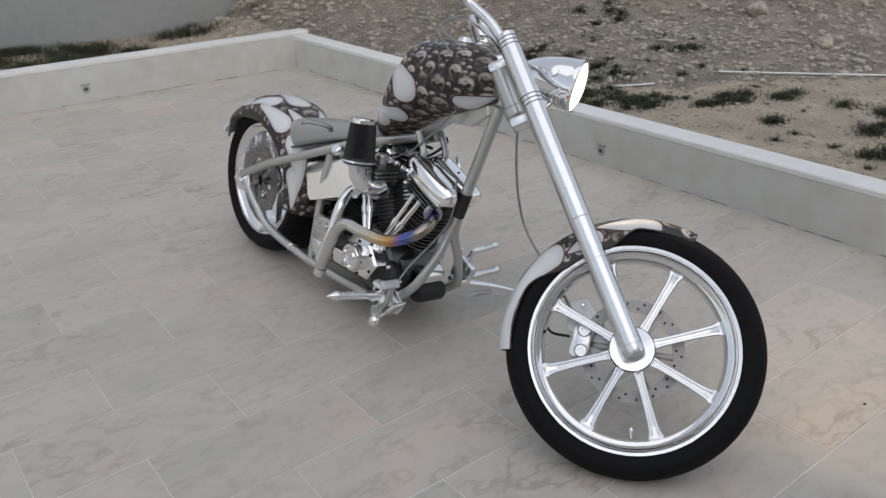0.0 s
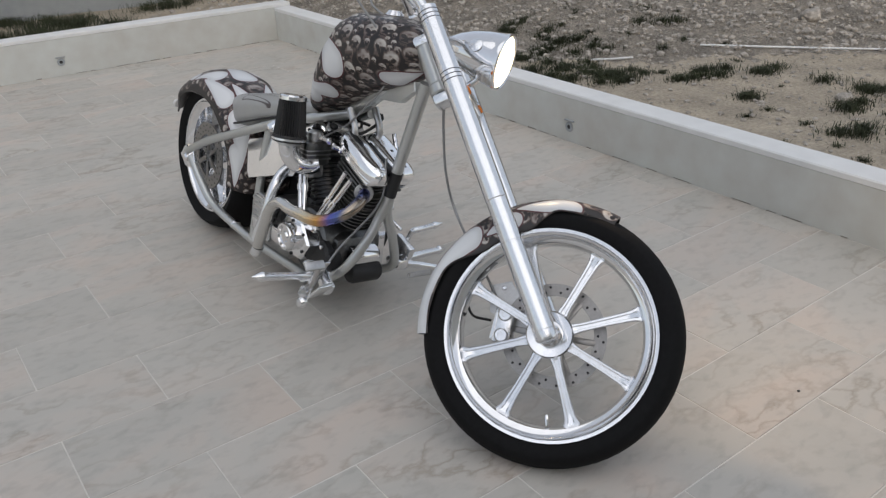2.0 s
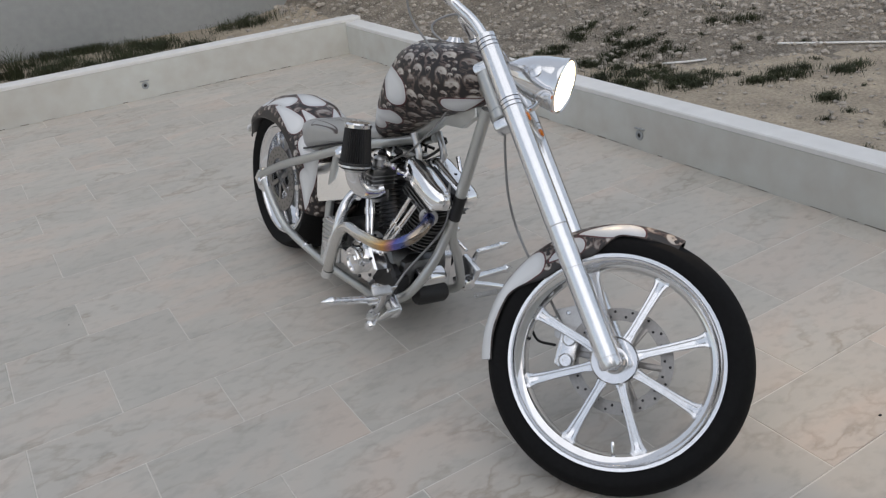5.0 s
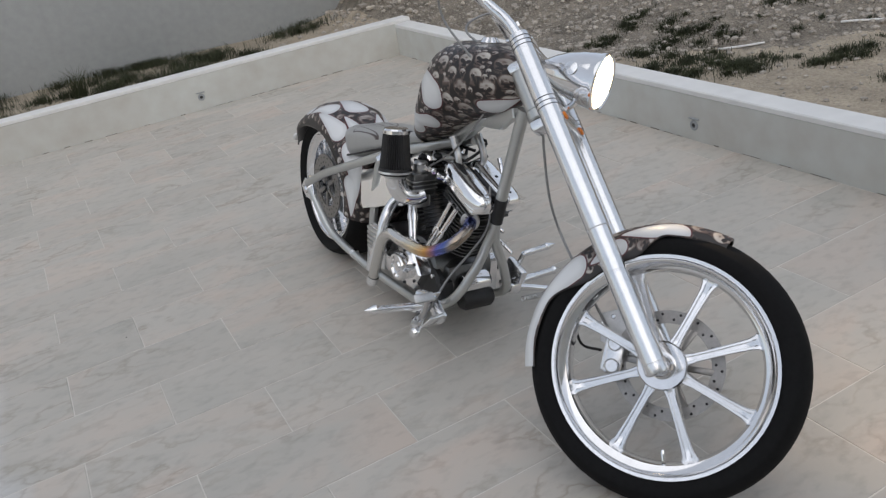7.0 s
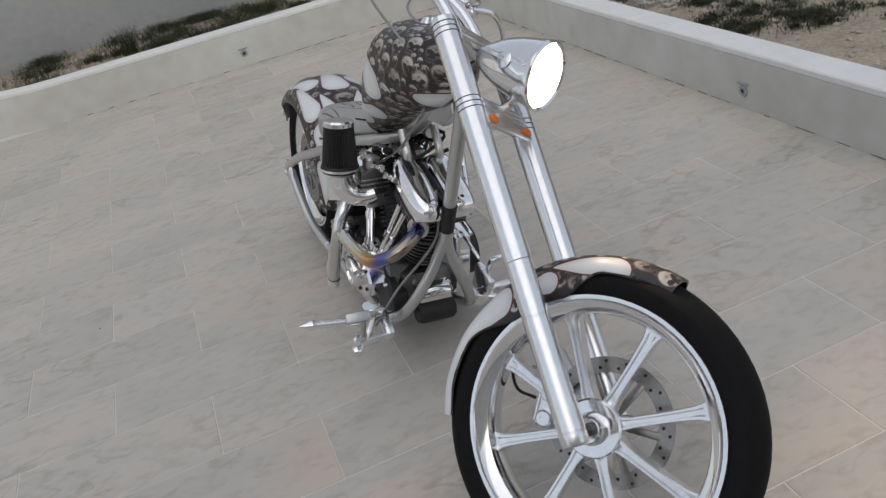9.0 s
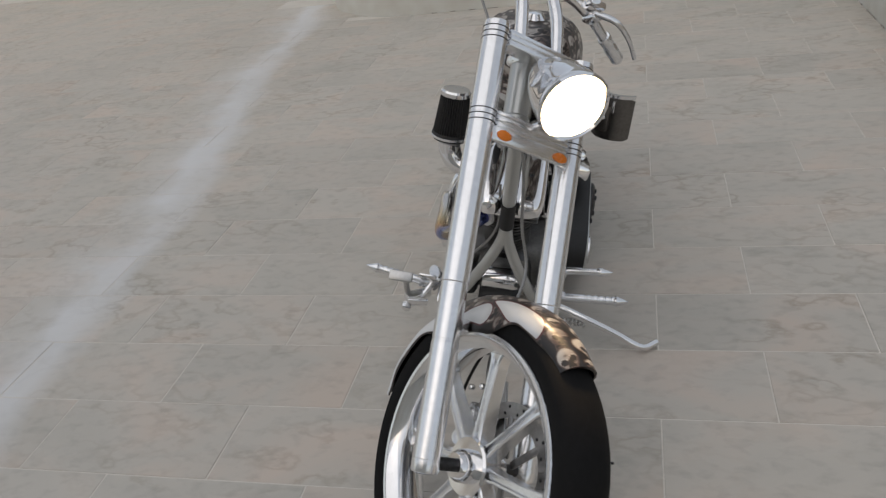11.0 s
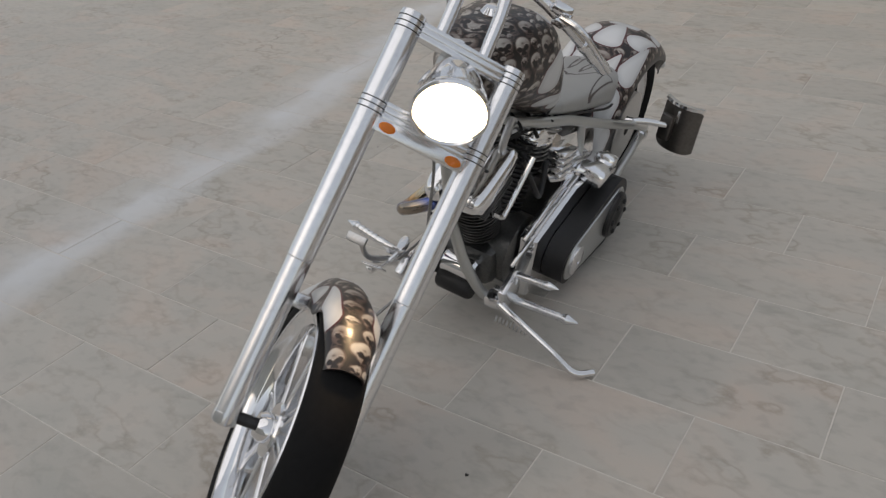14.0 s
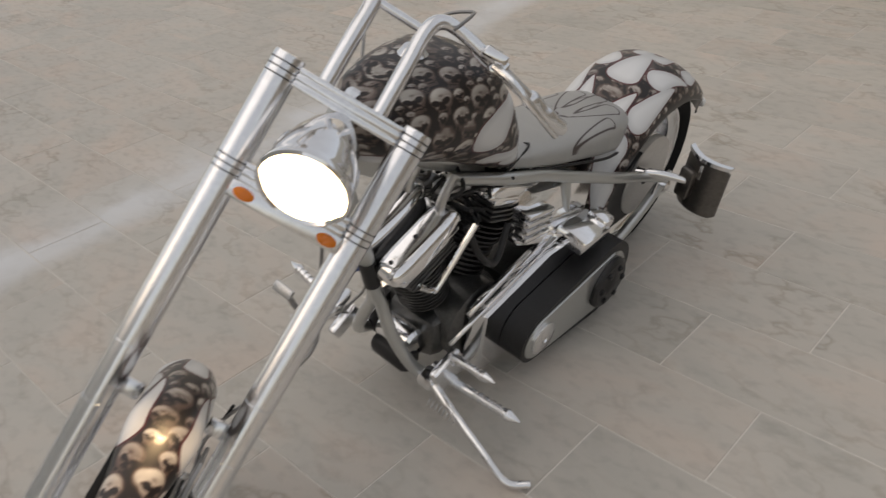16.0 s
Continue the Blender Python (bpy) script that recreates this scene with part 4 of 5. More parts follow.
welt = [(-0.1, 0.25, 0.64), (-0.122, 0.44, 0.588), (-0.13, 0.6, 0.538), (-0.112, 0.74, 0.5)]
part("piping", join(tube(welt, 0.004, 8), both(tube(welt, 0.004, 8))), BLACK, seat)

# frame
frame_parts = {
    "lower_rail": [(0, -0.2, 0.47), (-0.015, -0.18, 0.4), (-0.055, -0.172, 0.31), (-0.11, -0.12, 0.19), (-0.125, 0.02, 0.118), (-0.122, 0.15, 0.106), (-0.13, 0.377, 0.105), (-0.14, 0.54, 0.118), (-0.165, 0.743, 0.164), (-0.18, 0.84, 0.24), (-0.19, 0.92, 0.325)],
    "upper_rail": [(-0.19, 0.95, 0.34), (-0.185, 0.77, 0.425), (-0.17, 0.61, 0.487), (-0.135, 0.405, 0.568), (-0.11, 0.292, 0.612), (-0.09, 0.166, 0.65), (-0.04, 0.0, 0.7)],
    "seat_post": [(-0.11, 0.42, 0.55), (-0.12, 0.44, 0.4), (-0.13, 0.46, 0.11)],
}
chassis = part("frame", join(tube([(0, -0.315, 0.86), (0, -0.19, 0.45), (0, -0.185, 0.43)], 0.019, 16), tube([(0, -0.25, 0.93), (0, -0.05, 0.76), (0, 0.15, 0.66), (0, 0.4, 0.56)], 0.024, 16)), SILVER, bike, "silver painted tube frame")
for nm, pts in frame_parts.items():
    for g in (tube(pts, 0.0165, 16), both(tube(pts, 0.0165, 16))):
        part(nm, g, SILVER, chassis)
for s in (-1, 1):
    part("axle_plate", prism([(0.87, 0.275), (0.9, 0.36), (0.98, 0.355), (1.02, 0.31), (0.97, 0.27)], s * 0.188 - 0.006, s * 0.188 + 0.006, 0.003), POLISHED, chassis)
    part("axle_nut", along(lathe([(0.02, 0), (0.02, 0.012), (0.012, 0.018), (0, 0.019)], 6), (s * 0.194, 0.945, 0.316), (s, 0, 0)), CHROME, chassis)
for g in (tube([(-0.14, 0.58, 0.123), (-0.144, 0.595, 0.127)], 0.0195, 16), both(tube([(-0.14, 0.58, 0.123), (-0.144, 0.595, 0.127)], 0.0195, 16))):
    part("rail_clip", g, CHROME, chassis)
part("rubber_sleeve", tube([(0.0, -0.225, 0.56), (0.0, -0.2, 0.475)], 0.0208, 14), BLACK, chassis, "black rubber sleeve")
part("neck_gusset", prism([(-0.28, 0.83), (-0.21, 0.78), (-0.1, 0.77), (-0.13, 0.82), (-0.26, 0.9)], -0.012, 0.012, 0.003), SILVER, chassis)
for s in (-1, 1):
    part("tank_bracket", tube([(s * 0.05, 0.0, 0.72), (s * 0.05, -0.04, 0.64), (s * 0.05, 0.02, 0.56)], 0.012, 10), SATIN, chassis)

# engine
eng = part("engine", join(rbox(0.19, 0.3, 0.15, 0.05, (0, 0.09, 0.215)), along(lathe([(0.0, -0.12), (0.1, -0.12), (0.115, -0.11), (0.115, 0.11), (0.1, 0.12), (0, 0.12)], 32), (0, 0.09, 0.235), (1, 0, 0)), rbox(0.21, 0.26, 0.16, 0.04, (0, 0.37, 0.2))), ENGINE, bike, "V-twin engine in grey cast metal and chrome")
for c in (-1, 1):
    base = Vector((0, 0.063 + c * 0.067, 0.325))
    ax = Vector((0, math.sin(radians(22.5)) * c, math.cos(radians(22.5))))
    mt = Matrix.Translation(base) @ pose(0, 0, 0, -22.5 * c, 0, 0)
    fins = [(0.052, 0.0)]
    for k in range(11):
        z = 0.012 + k * 0.0145
        rad = 0.07 + 0.008 * (k > 6)
        fins += [(0.054, z), (rad, z + 0.001), (rad, z + 0.0055), (0.054, z + 0.0065)]
    fins += [(0.06, 0.175), (0.07, 0.18), (0.07, 0.2)]
    part("cylinder", moved(lathe(fins, 28), mt), DARK if c > 0 else ENGINE, eng, "finned cylinder")
    part("cylinder_head", moved(join(*[rbox(0.17 - 0.004 * k, 0.16, 0.007, 0.003, (0, 0, 0.19 + k * 0.0125)) for k in range(4)], rbox(0.13, 0.13, 0.06, 0.01, (0, 0, 0.21))), mt), ENGINE, eng)
    rb = part("rocker_cover", moved(join(rbox(0.176, 0.2, 0.016, 0.006, (0, 0, 0.243)), moved(dome(0.19, 0.236, 0.018, 5), pose(0, 0, 0.25)), moved(dome(0.092, 0.256, 0.046, 2.6), pose(-0.054, 0, 0.262)), moved(dome(0.088, 0.238, 0.038, 4.5), pose(0.052, 0, 0.262))), mt), BRIGHT, eng, "chrome rocker cover with rounded lobes")
    part("cover_inset", moved(join(moved(dome(0.03, 0.2, 0.02, 2.2), pose(-0.004, 0, 0.272, 0, 0, 5)), moved(dome(0.022, 0.09, 0.006, 2.2), pose(-0.058, 0.06, 0.3045))), mt), DARK, rb, "dark tapered inset")
    for x, y, z in ((-0.05, -0.085, 0.302), (-0.05, 0.0, 0.303), (0.05, -0.085, 0.297), (0.05, 0.0, 0.297), (0.05, 0.085, 0.297)):
        part("cover_bolt", moved(lathe([(0.0065, z - 0.004), (0.0065, z + 0.003), (0.004, z + 0.005), (0, z + 0.004)], 8), mt @ Matrix.Translation((x, y, 0))), DARK, rb)
    for dy in (-0.018, 0.02):
        q0, q1 = mt @ Vector((-0.085, dy, 0.2)), Vector((-0.13, 0.075 + c * 0.04 + dy * 0.6, 0.3))
        part("pushrod_tube", join(tube([tuple(q0), tuple(q1)], 0.0095, 12), tube([tuple(q0.lerp(q1, 0.45)), tuple(q0.lerp(q1, 0.55))], 0.013, 12), tube([tuple(q0.lerp(q1, 0.85)), tuple(q1)], 0.014, 12)), CHROME, eng)
cover = part("cam_cover", join(prism([(0.09 + 0.105 * math.cos(a), 0.252 + 0.078 * math.sin(a)) for a in np.linspace(0, 2 * math.pi, 6, endpoint=False)], -0.178, -0.11, 0.008), prism([(0.02, 0.3), (0.17, 0.3), (0.13, 0.33), (0.05, 0.33)], -0.15, -0.11, 0.006)), CHROME, eng, "six-sided chrome cam cover")
part("points_cover", along(lathe([(0.05, 0), (0.05, 0.024), (0.046, 0.03), (0.038, 0.03), (0.035, 0.022), (0.02, 0.022), (0.016, 0.028), (0, 0.028)], 32), (-0.178, 0.1, 0.252), (-1, 0, 0)), CHROME, eng)
for i in range(6):
    a = math.pi / 6 + i * math.pi / 3
    part("cover_screw", along(lathe([(0.006, 0), (0.006, 0.006), (0, 0.008)], 8), (-0.176, 0.09 + 0.082 * math.cos(a), 0.252 + 0.06 * math.sin(a)), (-1, 0, 0)), DARK, cover)
part("oil_pump", rbox(0.05, 0.09, 0.06, 0.01, (-0.13, 0.24, 0.2)), CHROME, eng)
part("oil_filter", along(lathe([(0.035, 0), (0.038, 0.006), (0.038, 0.1), (0.03, 0.11), (0, 0.111)], 24), (-0.055, -0.085, 0.225), (1, 0, 0)), CHROME, eng)
part("front_motor_mount", join(rbox(0.1, 0.05, 0.03, 0.01, (0, -0.07, 0.17)), along(lathe([(0.03, -0.06), (0.036, -0.05), (0.036, 0.05), (0.03, 0.06)], 24), (0, -0.1, 0.17), (1, 0, 0))), BLACK, eng)
part("starter", rbox(0.08, 0.1, 0.1, 0.016, (-0.14, 0.34, 0.275)), CHROME, eng)
for k in range(5):
    part("starter_rib", rbox(0.006, 0.08, 0.012, 0.002, (-0.181, 0.34, 0.24 + 0.018 * k)), SATIN, eng)
part("gearbox_cover", join(rbox(0.04, 0.13, 0.13, 0.025, (-0.12, 0.4, 0.2)), along(lathe([(0.04, 0), (0.04, 0.012), (0.03, 0.018), (0, 0.019)], 24), (-0.14, 0.4, 0.2), (-1, 0, 0))), POLISHED, eng)

part("cam_gasket", prism([(0.09 + 0.112 * math.cos(a), 0.252 + 0.085 * math.sin(a)) for a in np.linspace(0, 2 * math.pi, 6, endpoint=False)], -0.125, -0.1, 0.004), BLACK, eng)
part("crank_cover", join(along(lathe([(0.07, 0), (0.07, 0.02), (0.06, 0.03), (0.02, 0.032), (0, 0.032)], 32), (-0.1, 0.0, 0.2), (-1, 0, 0)), rbox(0.06, 0.16, 0.1, 0.02, (-0.1, 0.0, 0.19))), BLACK, eng, "gloss black crankcase cover")
for k in range(4):
    part("lifter_block", rbox(0.03, 0.03, 0.045, 0.006, (-0.125, 0.02 + 0.038 * k, 0.318), (0, 0, 0)), CHROME, eng)
for y, z in ((-0.03, 0.25), (0.03, 0.15), (-0.06, 0.17)):
    part("case_bolt", along(lathe([(0.008, 0), (0.008, 0.008), (0.004, 0.01), (0, 0.01)], 6), (-0.13, y, z), (-1, 0, 0)), CHROME, eng)
# intake: carburettor, elbow and cone filter
carb = part("carburettor", rbox(0.09, 0.07, 0.08, 0.012, (-0.12, 0.09, 0.55)), ENGINE, bike, "grey metal carburettor")
part("carburettor_top", along(lathe([(0.024, 0), (0.026, 0.008), (0.026, 0.03), (0.02, 0.036), (0, 0.037)], 20), (-0.12, 0.09, 0.588), (0, 0, 1)), SATIN, carb)
part("float_bowl", rbox(0.06, 0.05, 0.05, 0.01, (-0.12, 0.09, 0.49)), SATIN, carb)
for k in range(3):
    part("cooling_rib", rbox(0.095, 0.075, 0.004, 0.001, (-0.12, 0.09, 0.535 + 0.014 * k)), SATIN, carb)
filt = part("air_filter", tube([(-0.12, 0.06, 0.515), (-0.15, 0.068, 0.508), (-0.188, 0.08, 0.518), (-0.21, 0.09, 0.55), (-0.215, 0.094, 0.592)], [0.025, 0.028, 0.032, 0.034, 0.035], 24), CHROME, bike, "black cone air filter on a polished elbow")
FM = Matrix.Translation((-0.215, 0.094, 0.592)) @ pose(0, 0, 0, -3, 3, 0) @ Matrix.Diagonal((1.1, 1.1, 1.12, 1))
pleat = []
for z in np.linspace(0.016, 0.122, 5):
    r = 0.05 - (0.05 - 0.039) * z / 0.13
    pleat.append([(r * (1 if i % 2 else 0.92) * math.cos(a), r * (1 if i % 2 else 0.92) * math.sin(a), z) for i, a in enumerate(np.linspace(0, 2 * math.pi, 80, endpoint=False))])
part("pleats", moved(grid(pleat), FM), BLACK, filt, "black pleated filter cone")
part("base_ring", moved(lathe([(0.034, -0.004), (0.047, -0.003), (0.0515, 0.002), (0.052, 0.012), (0.05, 0.018), (0.04, 0.018)], 36), FM), BLACK, filt)
part("base_band", moved(lathe([(0.0522, 0.003), (0.0532, 0.0035), (0.0532, 0.0095), (0.0522, 0.01)], 36, False), FM), POLISHED, filt)
part("filter_cap", moved(lathe([(0.041, 0.12), (0.0415, 0.13), (0.036, 0.135), (0.0, 0.136)], 36), FM), CHROME, filt)
part("hose_clamp", moved(lathe([(0.034, -0.012), (0.0345, -0.01), (0.0345, -0.002), (0.034, 0)], 28), FM), SATIN, filt)

# exhaust
ex1 = [(-0.03, -0.1, 0.48), (-0.09, -0.175, 0.462), (-0.16, -0.185, 0.42), (-0.195, -0.09, 0.37), (-0.205, 0.05, 0.36), (-0.212, 0.13, 0.365), (-0.218, 0.18, 0.33), (-0.22, 0.215, 0.25), (-0.222, 0.262, 0.135)]
ex2 = [(-0.05, 0.24, 0.47), (-0.13, 0.24, 0.45), (-0.185, 0.22, 0.4), (-0.21, 0.225, 0.3), (-0.224, 0.262, 0.19)]
pipe = part("exhaust", join(tube(ex1, 0.02, 20, 8, False), tube(ex1, 0.018, 20, 8, False)), PIPE, bike, "short exhaust pipe, heat-tinted blue and gold")
part("rear_pipe", tube(ex2, 0.0195, 20, 8), POLISHED, pipe)
part("port_flange", along(lathe([(0.024, 0), (0.032, 0.003), (0.032, 0.012), (0.024, 0.015)], 20), (-0.06, -0.14, 0.473), (-0.6, -0.7, -0.1)), SATIN, pipe)
part("pipe_end", tube([(-0.221, 0.248, 0.165), (-0.222, 0.262, 0.135)], 0.021, 20, 1, False), POLISHED, pipe)

# oil tank and covers
def trapeze(x0, x1, pts, r):
    """Plate body that narrows towards its top."""
    v, f = prism(pts, x0, x1, r)
    return [(x * (1.06 - 1.7 * max(0.0, z - 0.36)) * (1 - 5.0 * (y - 0.36) ** 2), y, z) for x, y, z in v], f


box = part("oil_tank", join(trapeze(-0.165, 0.165, [(0.25, 0.58), (0.6, 0.478), (0.605, 0.46), (0.5, 0.365), (0.46, 0.35), (0.215, 0.43), (0.2, 0.46), (0.23, 0.57)], 0.02)), BRIGHT, bike, "polished oil tank with rounded edges")
part("oil_cap", along(lathe([(0.02, 0), (0.022, 0.004), (0.022, 0.018), (0.016, 0.024), (0, 0.025)], 20), (-0.14, 0.33, 0.575), (-0.6, 0.0, 0.8)), CHROME, box)
rh = random.Random(21)
for _ in range(22):
    y0, z0 = rh.uniform(0.0, 0.28), rh.uniform(0.57, 0.68)
    part("hose", tube([(rh.uniform(-0.11, 0.11), y0 + rh.uniform(-0.07, 0.07), z0 + rh.uniform(-0.04, 0.04)) for _ in range(4)], rh.uniform(0.003, 0.006), 6), BLACK, bike)
for x, y, z in ((-0.1, 0.02, 0.6), (-0.09, 0.15, 0.585), (-0.12, 0.17, 0.54), (-0.08, -0.03, 0.58)):
    part("fitting", join(along(lathe([(0.008, 0), (0.012, 0.004), (0.012, 0.014), (0.008, 0.018), (0.008, 0.03), (0.011, 0.034), (0.011, 0.044), (0, 0.046)], 10), (x, y, z), (-0.8, 0.3, 0.4))), CHROME, bike)
part("top_motor_mount", rbox(0.06, 0.12, 0.03, 0.006, (0.0, 0.08, 0.63)), SATIN, bike)
for y, z in ((0.04, 0.645), (0.14, 0.62), (0.2, 0.59)):
    part("breather", join(along(lathe([(0.008, 0), (0.011, 0.006), (0.011, 0.022), (0.006, 0.03)], 10), (-0.07, y, z), (-1, -0.2, 0.4))), DARK, bike)

# open belt primary on the left
belt = part("primary_belt", join(prism(hull2((0.2, 0.2), 0.085, (0.53, 0.2), 0.13), 0.185, 0.257)), BLACK, bike, "wide black primary belt")
part("belt_guard", prism(hull2((0.2, 0.2), 0.07, (0.53, 0.2), 0.1), 0.254, 0.263, 0.004), SILVER, belt, "pale smooth belt guard plate")
part("clutch_basket", join(along(lathe([(0.085, 0), (0.085, 0.014), (0.075, 0.022), (0.04, 0.024), (0.03, 0.03), (0, 0.031)], 36), (0.26, 0.53, 0.2), (1, 0, 0)), *[along(lathe([(0.009, 0), (0.009, 0.008), (0, 0.01)], 10), (0.282, 0.53 + 0.055 * math.cos(a), 0.2 + 0.055 * math.sin(a)), (1, 0, 0)) for a in np.linspace(0, 2 * math.pi, 6, endpoint=False)]), DARK, belt, "dark clutch basket")
part("pulley_cap", along(lathe([(0.05, 0), (0.05, 0.008), (0.042, 0.013), (0.012, 0.014), (0.009, 0.01), (0, 0.01)], 32), (0.262, 0.2, 0.2), (1, 0, 0)), POLISHED, belt, "polished round pulley cap")
part("motor_plate", prism([(0.03, 0.12), (0.03, 0.33), (0.3, 0.39), (0.58, 0.36), (0.66, 0.2), (0.54, 0.08)], 0.125, 0.183, 0.006), CHROME, belt, "chrome motor plate")
part("plate_rod", tube([(0.16, -0.02, 0.36), (0.16, 0.22, 0.43)], 0.007, 10), CHROME, belt)
part("starter_cover", join(rbox(0.1, 0.15, 0.05, 0.012, (0.19, 0.44, 0.395), (-8, 12, 0)), rbox(0.07, 0.06, 0.075, 0.014, (0.19, 0.52, 0.385), (-8, 12, 0))), BRIGHT, bike, "chrome starter cover")
coil = part("coil", join(*[rbox(0.062, 0.12, 0.018, 0.008, (0.125, 0.26, 0.455 + k * 0.024), (-12, 0, 0)) for k in range(4)], rbox(0.045, 0.1, 0.085, 0.008, (0.118, 0.26, 0.49), (-12, 0, 0))), CHROME, bike, "finned chrome coil housing")
part("tank_stay", tube([(0.1, -0.15, 0.5), (0.115, -0.12, 0.48), (0.12, -0.1, 0.49), (0.135, -0.01, 0.63)], 0.008, 10), CHROME, bike, "bent chrome stay")
part("intake_hose", tube([(0.1, 0.0, 0.6), (0.14, 0.02, 0.52), (0.135, 0.1, 0.45), (0.11, 0.17, 0.52)], 0.009, 12, 10), BLACK, bike)
part("starter_end", along(lathe([(0.03, 0), (0.034, 0.004), (0.034, 0.05), (0.028, 0.058), (0, 0.06)], 8), (0.165, 0.5, 0.385), (0, 1, -0.25)), CHROME, bike)
part("plate_edge", rbox(0.04, 0.3, 0.012, 0.004, (0.148, 0.2, 0.373), (12.5, 0, 0)), BRIGHT, bike)
part("drive_belt", prism(hull2((0.52, 0.24), 0.05, (0.945, 0.316), 0.138), 0.105, 0.124), BLACK, bike, "black final drive belt")


# foot controls
def spike(base, tip, r=0.0135):
    """Foot peg: turned bar with rings and a pointed end."""
    b, t = Vector(base), Vector(tip)
    n = (t - b).length
    prof = [(r * 0.7, 0), (r, 0.008)]
    for k in range(5):
        z = n * (0.35 + 0.09 * k)
        prof += [(r * 1.0, z), (r * 0.8, z + 0.002), (r * 0.8, z + 0.006), (r * 1.0, z + 0.008)]
    prof += [(r, n - 0.045), (r * 1.25, n - 0.038), (r * 1.1, n - 0.03), (0.001, n)]
    return along(lathe(prof, 16), b, t - b)


fc = part("right_foot_control", join(rbox(0.03, 0.1, 0.05, 0.01, (-0.17, -0.12, 0.17), (30, 0, 0)), tube([(-0.12, -0.08, 0.17), (-0.25, -0.11, 0.185)], 0.014, 12)), POLISHED, bike, "polished brake pedal and foot peg")
part("foot_peg", spike((-0.22, -0.112, 0.19), (-0.422, -0.092, 0.207)), POLISHED, fc)
part("pedal_arm", join(tube([(-0.24, -0.13, 0.16), (-0.265, -0.2, 0.2), (-0.27, -0.235, 0.275)], 0.009, 10), rbox(0.07, 0.03, 0.012, 0.005, (-0.285, -0.235, 0.28), (50, 0, 0))), SATIN, fc)
part("master_cylinder", join(along(lathe([(0.016, 0), (0.018, 0.005), (0.018, 0.07), (0.013, 0.085), (0, 0.086)], 18), (-0.22, -0.1, 0.145), (-0.5, -0.55, 0.1)), *[rbox(0.05, 0.006, 0.04, 0.002, (-0.215, -0.13 - 0.012 * k, 0.215 + 0.01 * k), (40, 0, 0)) for k in range(4)]), CHROME, fc)
part("bracket_plate", moved(dome(0.04, 0.085, 0.012, 2.2, 28), pose(-0.2, -0.1, 0.215, 0, -25, 20)), POLISHED, fc)
part("pedal_knob", along(lathe([(0.012, 0), (0.018, 0.004), (0.019, 0.016), (0.013, 0.026), (0, 0.028)], 18), (-0.262, -0.16, 0.125), (-1, -0.15, 0)), CHROME, fc)
part("pedal_lever", tube([(-0.2, -0.1, 0.2), (-0.225, -0.125, 0.16), (-0.262, -0.158, 0.127)], [0.012, 0.01, 0.009], 10), POLISHED, fc)
for k in range(6):
    part("pad_rib", rbox(0.055, 0.005, 0.008, 0.002, (-0.235, -0.185 - 0.009 * k, 0.16 + 0.009 * k), (45, 0, 10)), SATIN, fc)
part("pedal_pad", rbox(0.06, 0.078, 0.008, 0.003, (-0.235, -0.205, 0.176), (-45, 0, 10)), POLISHED, fc)
lc = part("left_foot_control", join(rbox(0.03, 0.1, 0.1, 0.012, (0.17, -0.09, 0.22), (20, 0, 0)), tube([(0.12, -0.08, 0.19), (0.2, -0.085, 0.195)], 0.015, 12)), POLISHED, bike, "polished shift lever and foot peg")
part("foot_peg", spike((0.19, -0.085, 0.19), (0.395, -0.074, 0.2)), POLISHED, lc)
part("shift_peg", join(tube([(0.185, -0.09, 0.26), (0.19, -0.11, 0.305)], 0.009, 10), spike((0.19, -0.105, 0.3), (0.325, -0.113, 0.32), 0.011)), POLISHED, lc)
part("shift_rod", tube([(0.16, -0.08, 0.3), (0.165, 0.3, 0.4)], 0.006, 10), CHROME, lc)
part("side_stand", join(tube([(0.14, -0.12, 0.19), (0.24, -0.15, 0.178), (0.36, -0.172, 0.148), (0.445, -0.18, 0.118), (0.492, -0.145, 0.118)], [0.013, 0.012, 0.011, 0.0105, 0.0105], 14), rbox(0.05, 0.05, 0.04, 0.01, (0.14, -0.12, 0.19))), CHROME, bike, "chrome side stand, folded out")
part("stand_spring", join(*[moved(torus(0.008, 0.0025, 0.0025, 12, 8), Matrix.Translation((0.17 + 0.012 * k, -0.15, 0.15)) @ pose(0, 0, 0, 0, 10, 20)) for k in range(9)]), SATIN, bike)

# number plate on a side mount
def bent(sx, sz, thick, bow, n=14):
    """Upright plate bowed back towards its ends, with rounded corners."""
    rows = []
    for t in np.linspace(-1, 1, n):
        h = sz / 2 * (1 - 0.12 * max(0, abs(t) - 0.8) / 0.2)
        x, y = t * sx / 2, bow * t * t
        rows.append([(x, y - thick / 2, -h), (x, y - thick / 2, h), (x, y + thick / 2, h), (x, y + thick / 2, -h)])
    return grid(rows)


PM = pose(0.32, 0.86, 0.42, 0, 0, -14)
hold = part("plate_holder", join(moved(bent(0.15, 0.175, 0.007, 0.03), PM), moved(rbox(0.05, 0.03, 0.1, 0.01, (-0.03, -0.014, 0)), PM)), PLATE, bike, "dark side-mounted curved plate holder")
part("plate", moved(bent(0.14, 0.16, 0.003, 0.028), PM @ pose(0, 0.009, -0.004)), PALE, hold)
part("top_lamp", moved(bent(0.15, 0.012, 0.02, 0.03), PM @ pose(0, 0.0, 0.094)), CHROME, hold)
part("slot", moved(rbox(0.012, 0.006, 0.05, 0.003, (0.0, -0.003, 0.05)), PM), BRIGHT, hold)
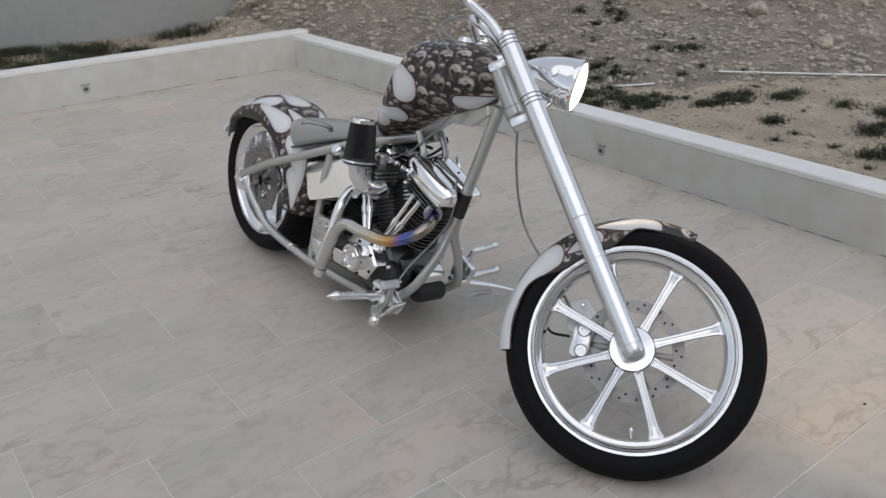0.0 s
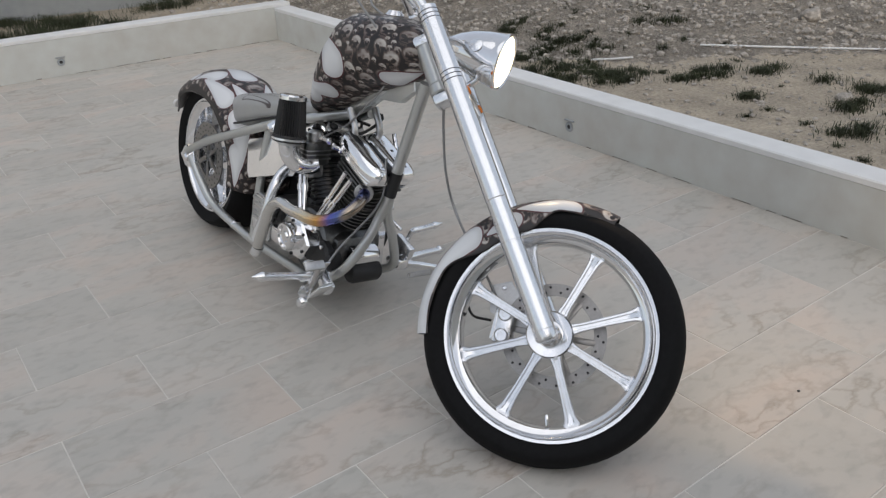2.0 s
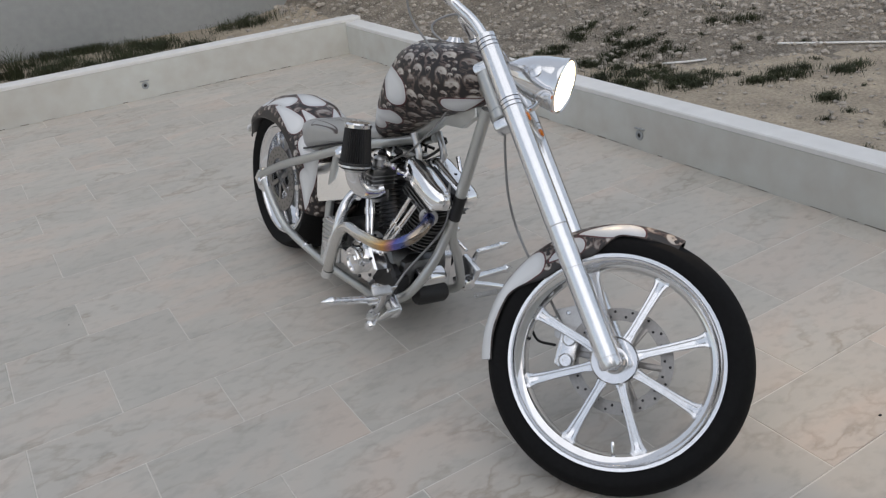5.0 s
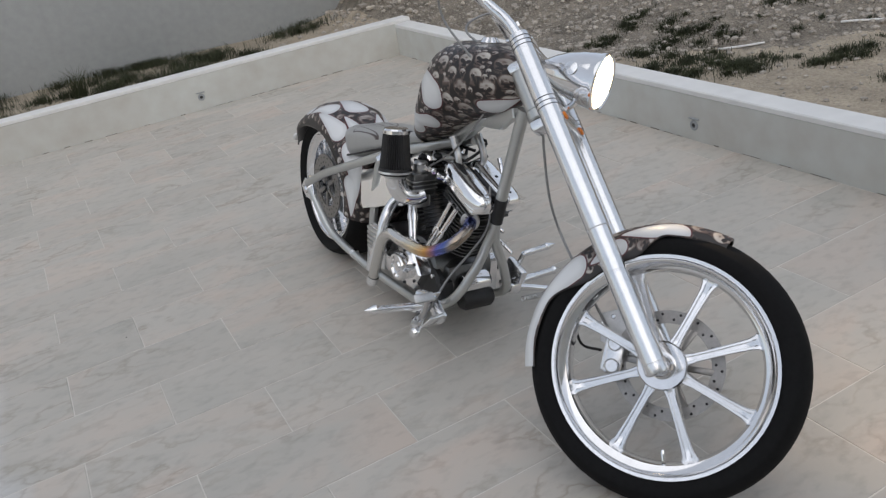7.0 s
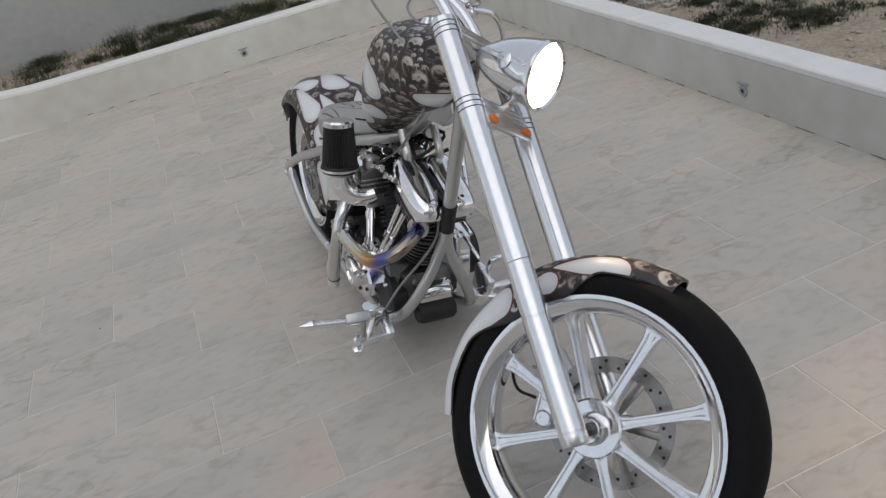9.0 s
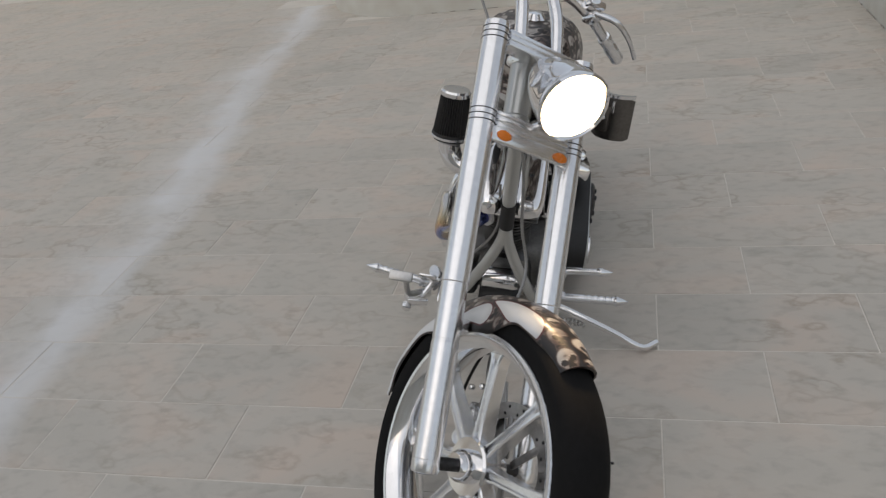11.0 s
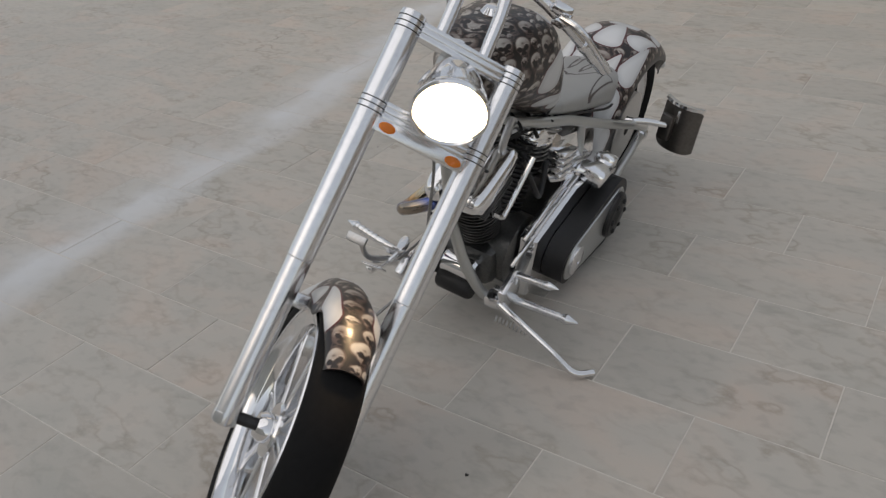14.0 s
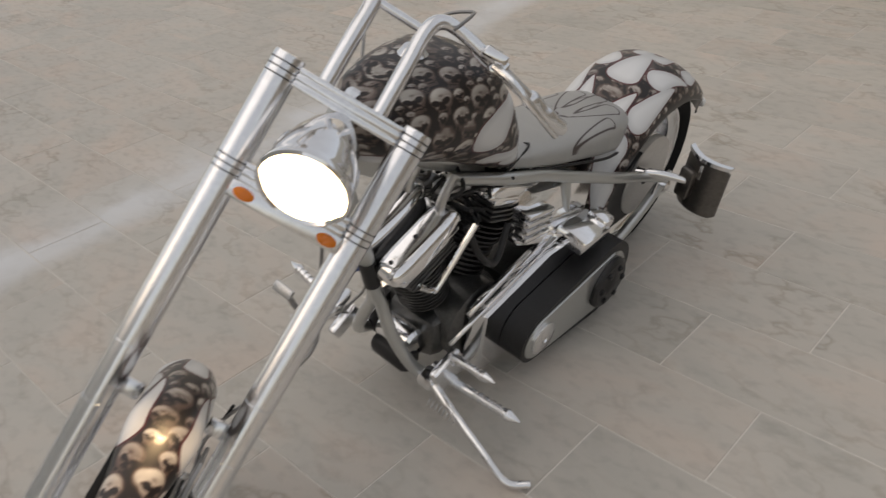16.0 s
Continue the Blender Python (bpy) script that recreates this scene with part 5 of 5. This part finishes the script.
part("plate_arm", join(tube([(0.17, 0.78, 0.43), (0.22, 0.81, 0.435), (0.29, 0.848, 0.43)], 0.012, 12), along(lathe([(0.02, 0), (0.02, 0.025), (0.012, 0.03)], 14), (0.16, 0.77, 0.43), (1, 0.1, 0))), CHROME, hold)

# cables
def cable(pts, r=0.0035, mat=CABLE, name="cable"):
    return part(name, tube(pts, r, 8, 8), mat, bike)


def fp(x, y, z):
    return tuple(FORK @ Vector((x, y, z)))


cable([fp(0.02, 0.0, -0.2), (0.03, -0.385, 0.74), (0.045, -0.41, 0.6), (0.07, -0.46, 0.48), fp(0.09, 0.07, -0.72), fp(0.1, 0.06, -0.84)], 0.004)
cable([fp(0.1, -0.01, 0.2), fp(0.12, 0.06, 0.26), fp(0.06, 0.12, 0.2), (0.03, -0.24, 0.95), (0.0, -0.2, 0.8)])
cable([fp(-0.1, -0.01, 0.2), fp(-0.14, 0.08, 0.27), fp(-0.08, 0.14, 0.2), (-0.05, -0.2, 0.9), (-0.06, -0.05, 0.7), (-0.1, 0.08, 0.6)])
cable([(-0.03, -0.2, 0.6), (-0.03, -0.19, 0.45), (-0.13, -0.13, 0.28), (-0.2, -0.12, 0.17)], 0.004)

# headlight beam
beam_data = bpy.data.lights.new("headlight_beam", "SPOT")
beam_data.energy, beam_data.spot_size, beam_data.spot_blend, beam_data.color, beam_data.shadow_soft_size = 26, radians(120), 0.9, (1.0, 0.7, 0.4), 0.05
beam = new("headlight_beam", beam_data)
beam.matrix_world = BIKE @ FORK @ look(HL + HD * 0.03, HL + HD)

# ---- the floor tiles, last ----
PY, PX, GAP = 0.303, 0.607, 0.0042
far_v, far_f = [], []
tiles = []
for r in range(-18, 24):
    y0 = -0.445 + PY * r
    x0 = -0.44 if r % 2 == 0 else -0.13
    for k in range(-18, 5):
        x = x0 + PX * k
        if x > WX - 0.02 or y0 > 8.6 or (y0 > WY - 0.01 and x + PX > (-1.3 if y0 < 5.0 else -2.3)):
            continue
        x1, y1 = min(x + PX - GAP, WX - 0.004), y0 + PY - GAP
        if y1 > WY and x1 > -1.35:
            y1 = WY - 0.004
        near = x > -3.6 and -2.2 < y0 < 5
        tiles.append((near, x, y0, x1, y1))


def tile_geo(w, d):
    b = 0.0012
    return grid([[(0, 0, -0.004), (w, 0, -0.004), (w, d, -0.004), (0, d, -0.004)], [(0, 0, -b), (w, 0, -b), (w, d, -b), (0, d, -b)], [(b, b, 0), (w - b, b, 0), (w - b, d - b, 0), (b, d - b, 0)]])


shared = {}
count = 0
for near, x, y0, x1, y1 in sorted(tiles, key=lambda q: math.hypot(q[1] + 0.6, q[2] - 0.8)):
    w, d = round(x1 - x, 3), round(y1 - y0, 3)
    if w < 0.02 or d < 0.02:
        continue
    dz = 0.0006 * math.sin(x * 37 + y0 * 91)
    if count < 300:
        count += 1
        if (w, d) not in shared:
            ob = part("tile", tile_geo(w, d), TILE, floor, m=Matrix.Translation((x, y0, dz)), flat=True)
            shared[(w, d)] = ob.data
        else:
            ob = new("tile", shared[(w, d)])
            ob.parent = floor
            ob.matrix_basis = Matrix.Translation((x, y0, dz))
    else:
        g = tile_geo(w, d)
        k = len(far_v)
        far_v += [(p[0] + x, p[1] + y0, p[2] + dz) for p in g[0]]
        far_f += [tuple(i + k for i in q) for q in g[1]]
rest = part("tile_rest", (far_v, far_f), TILE, floor, flat=True)
rest["kind"] = "stuff"
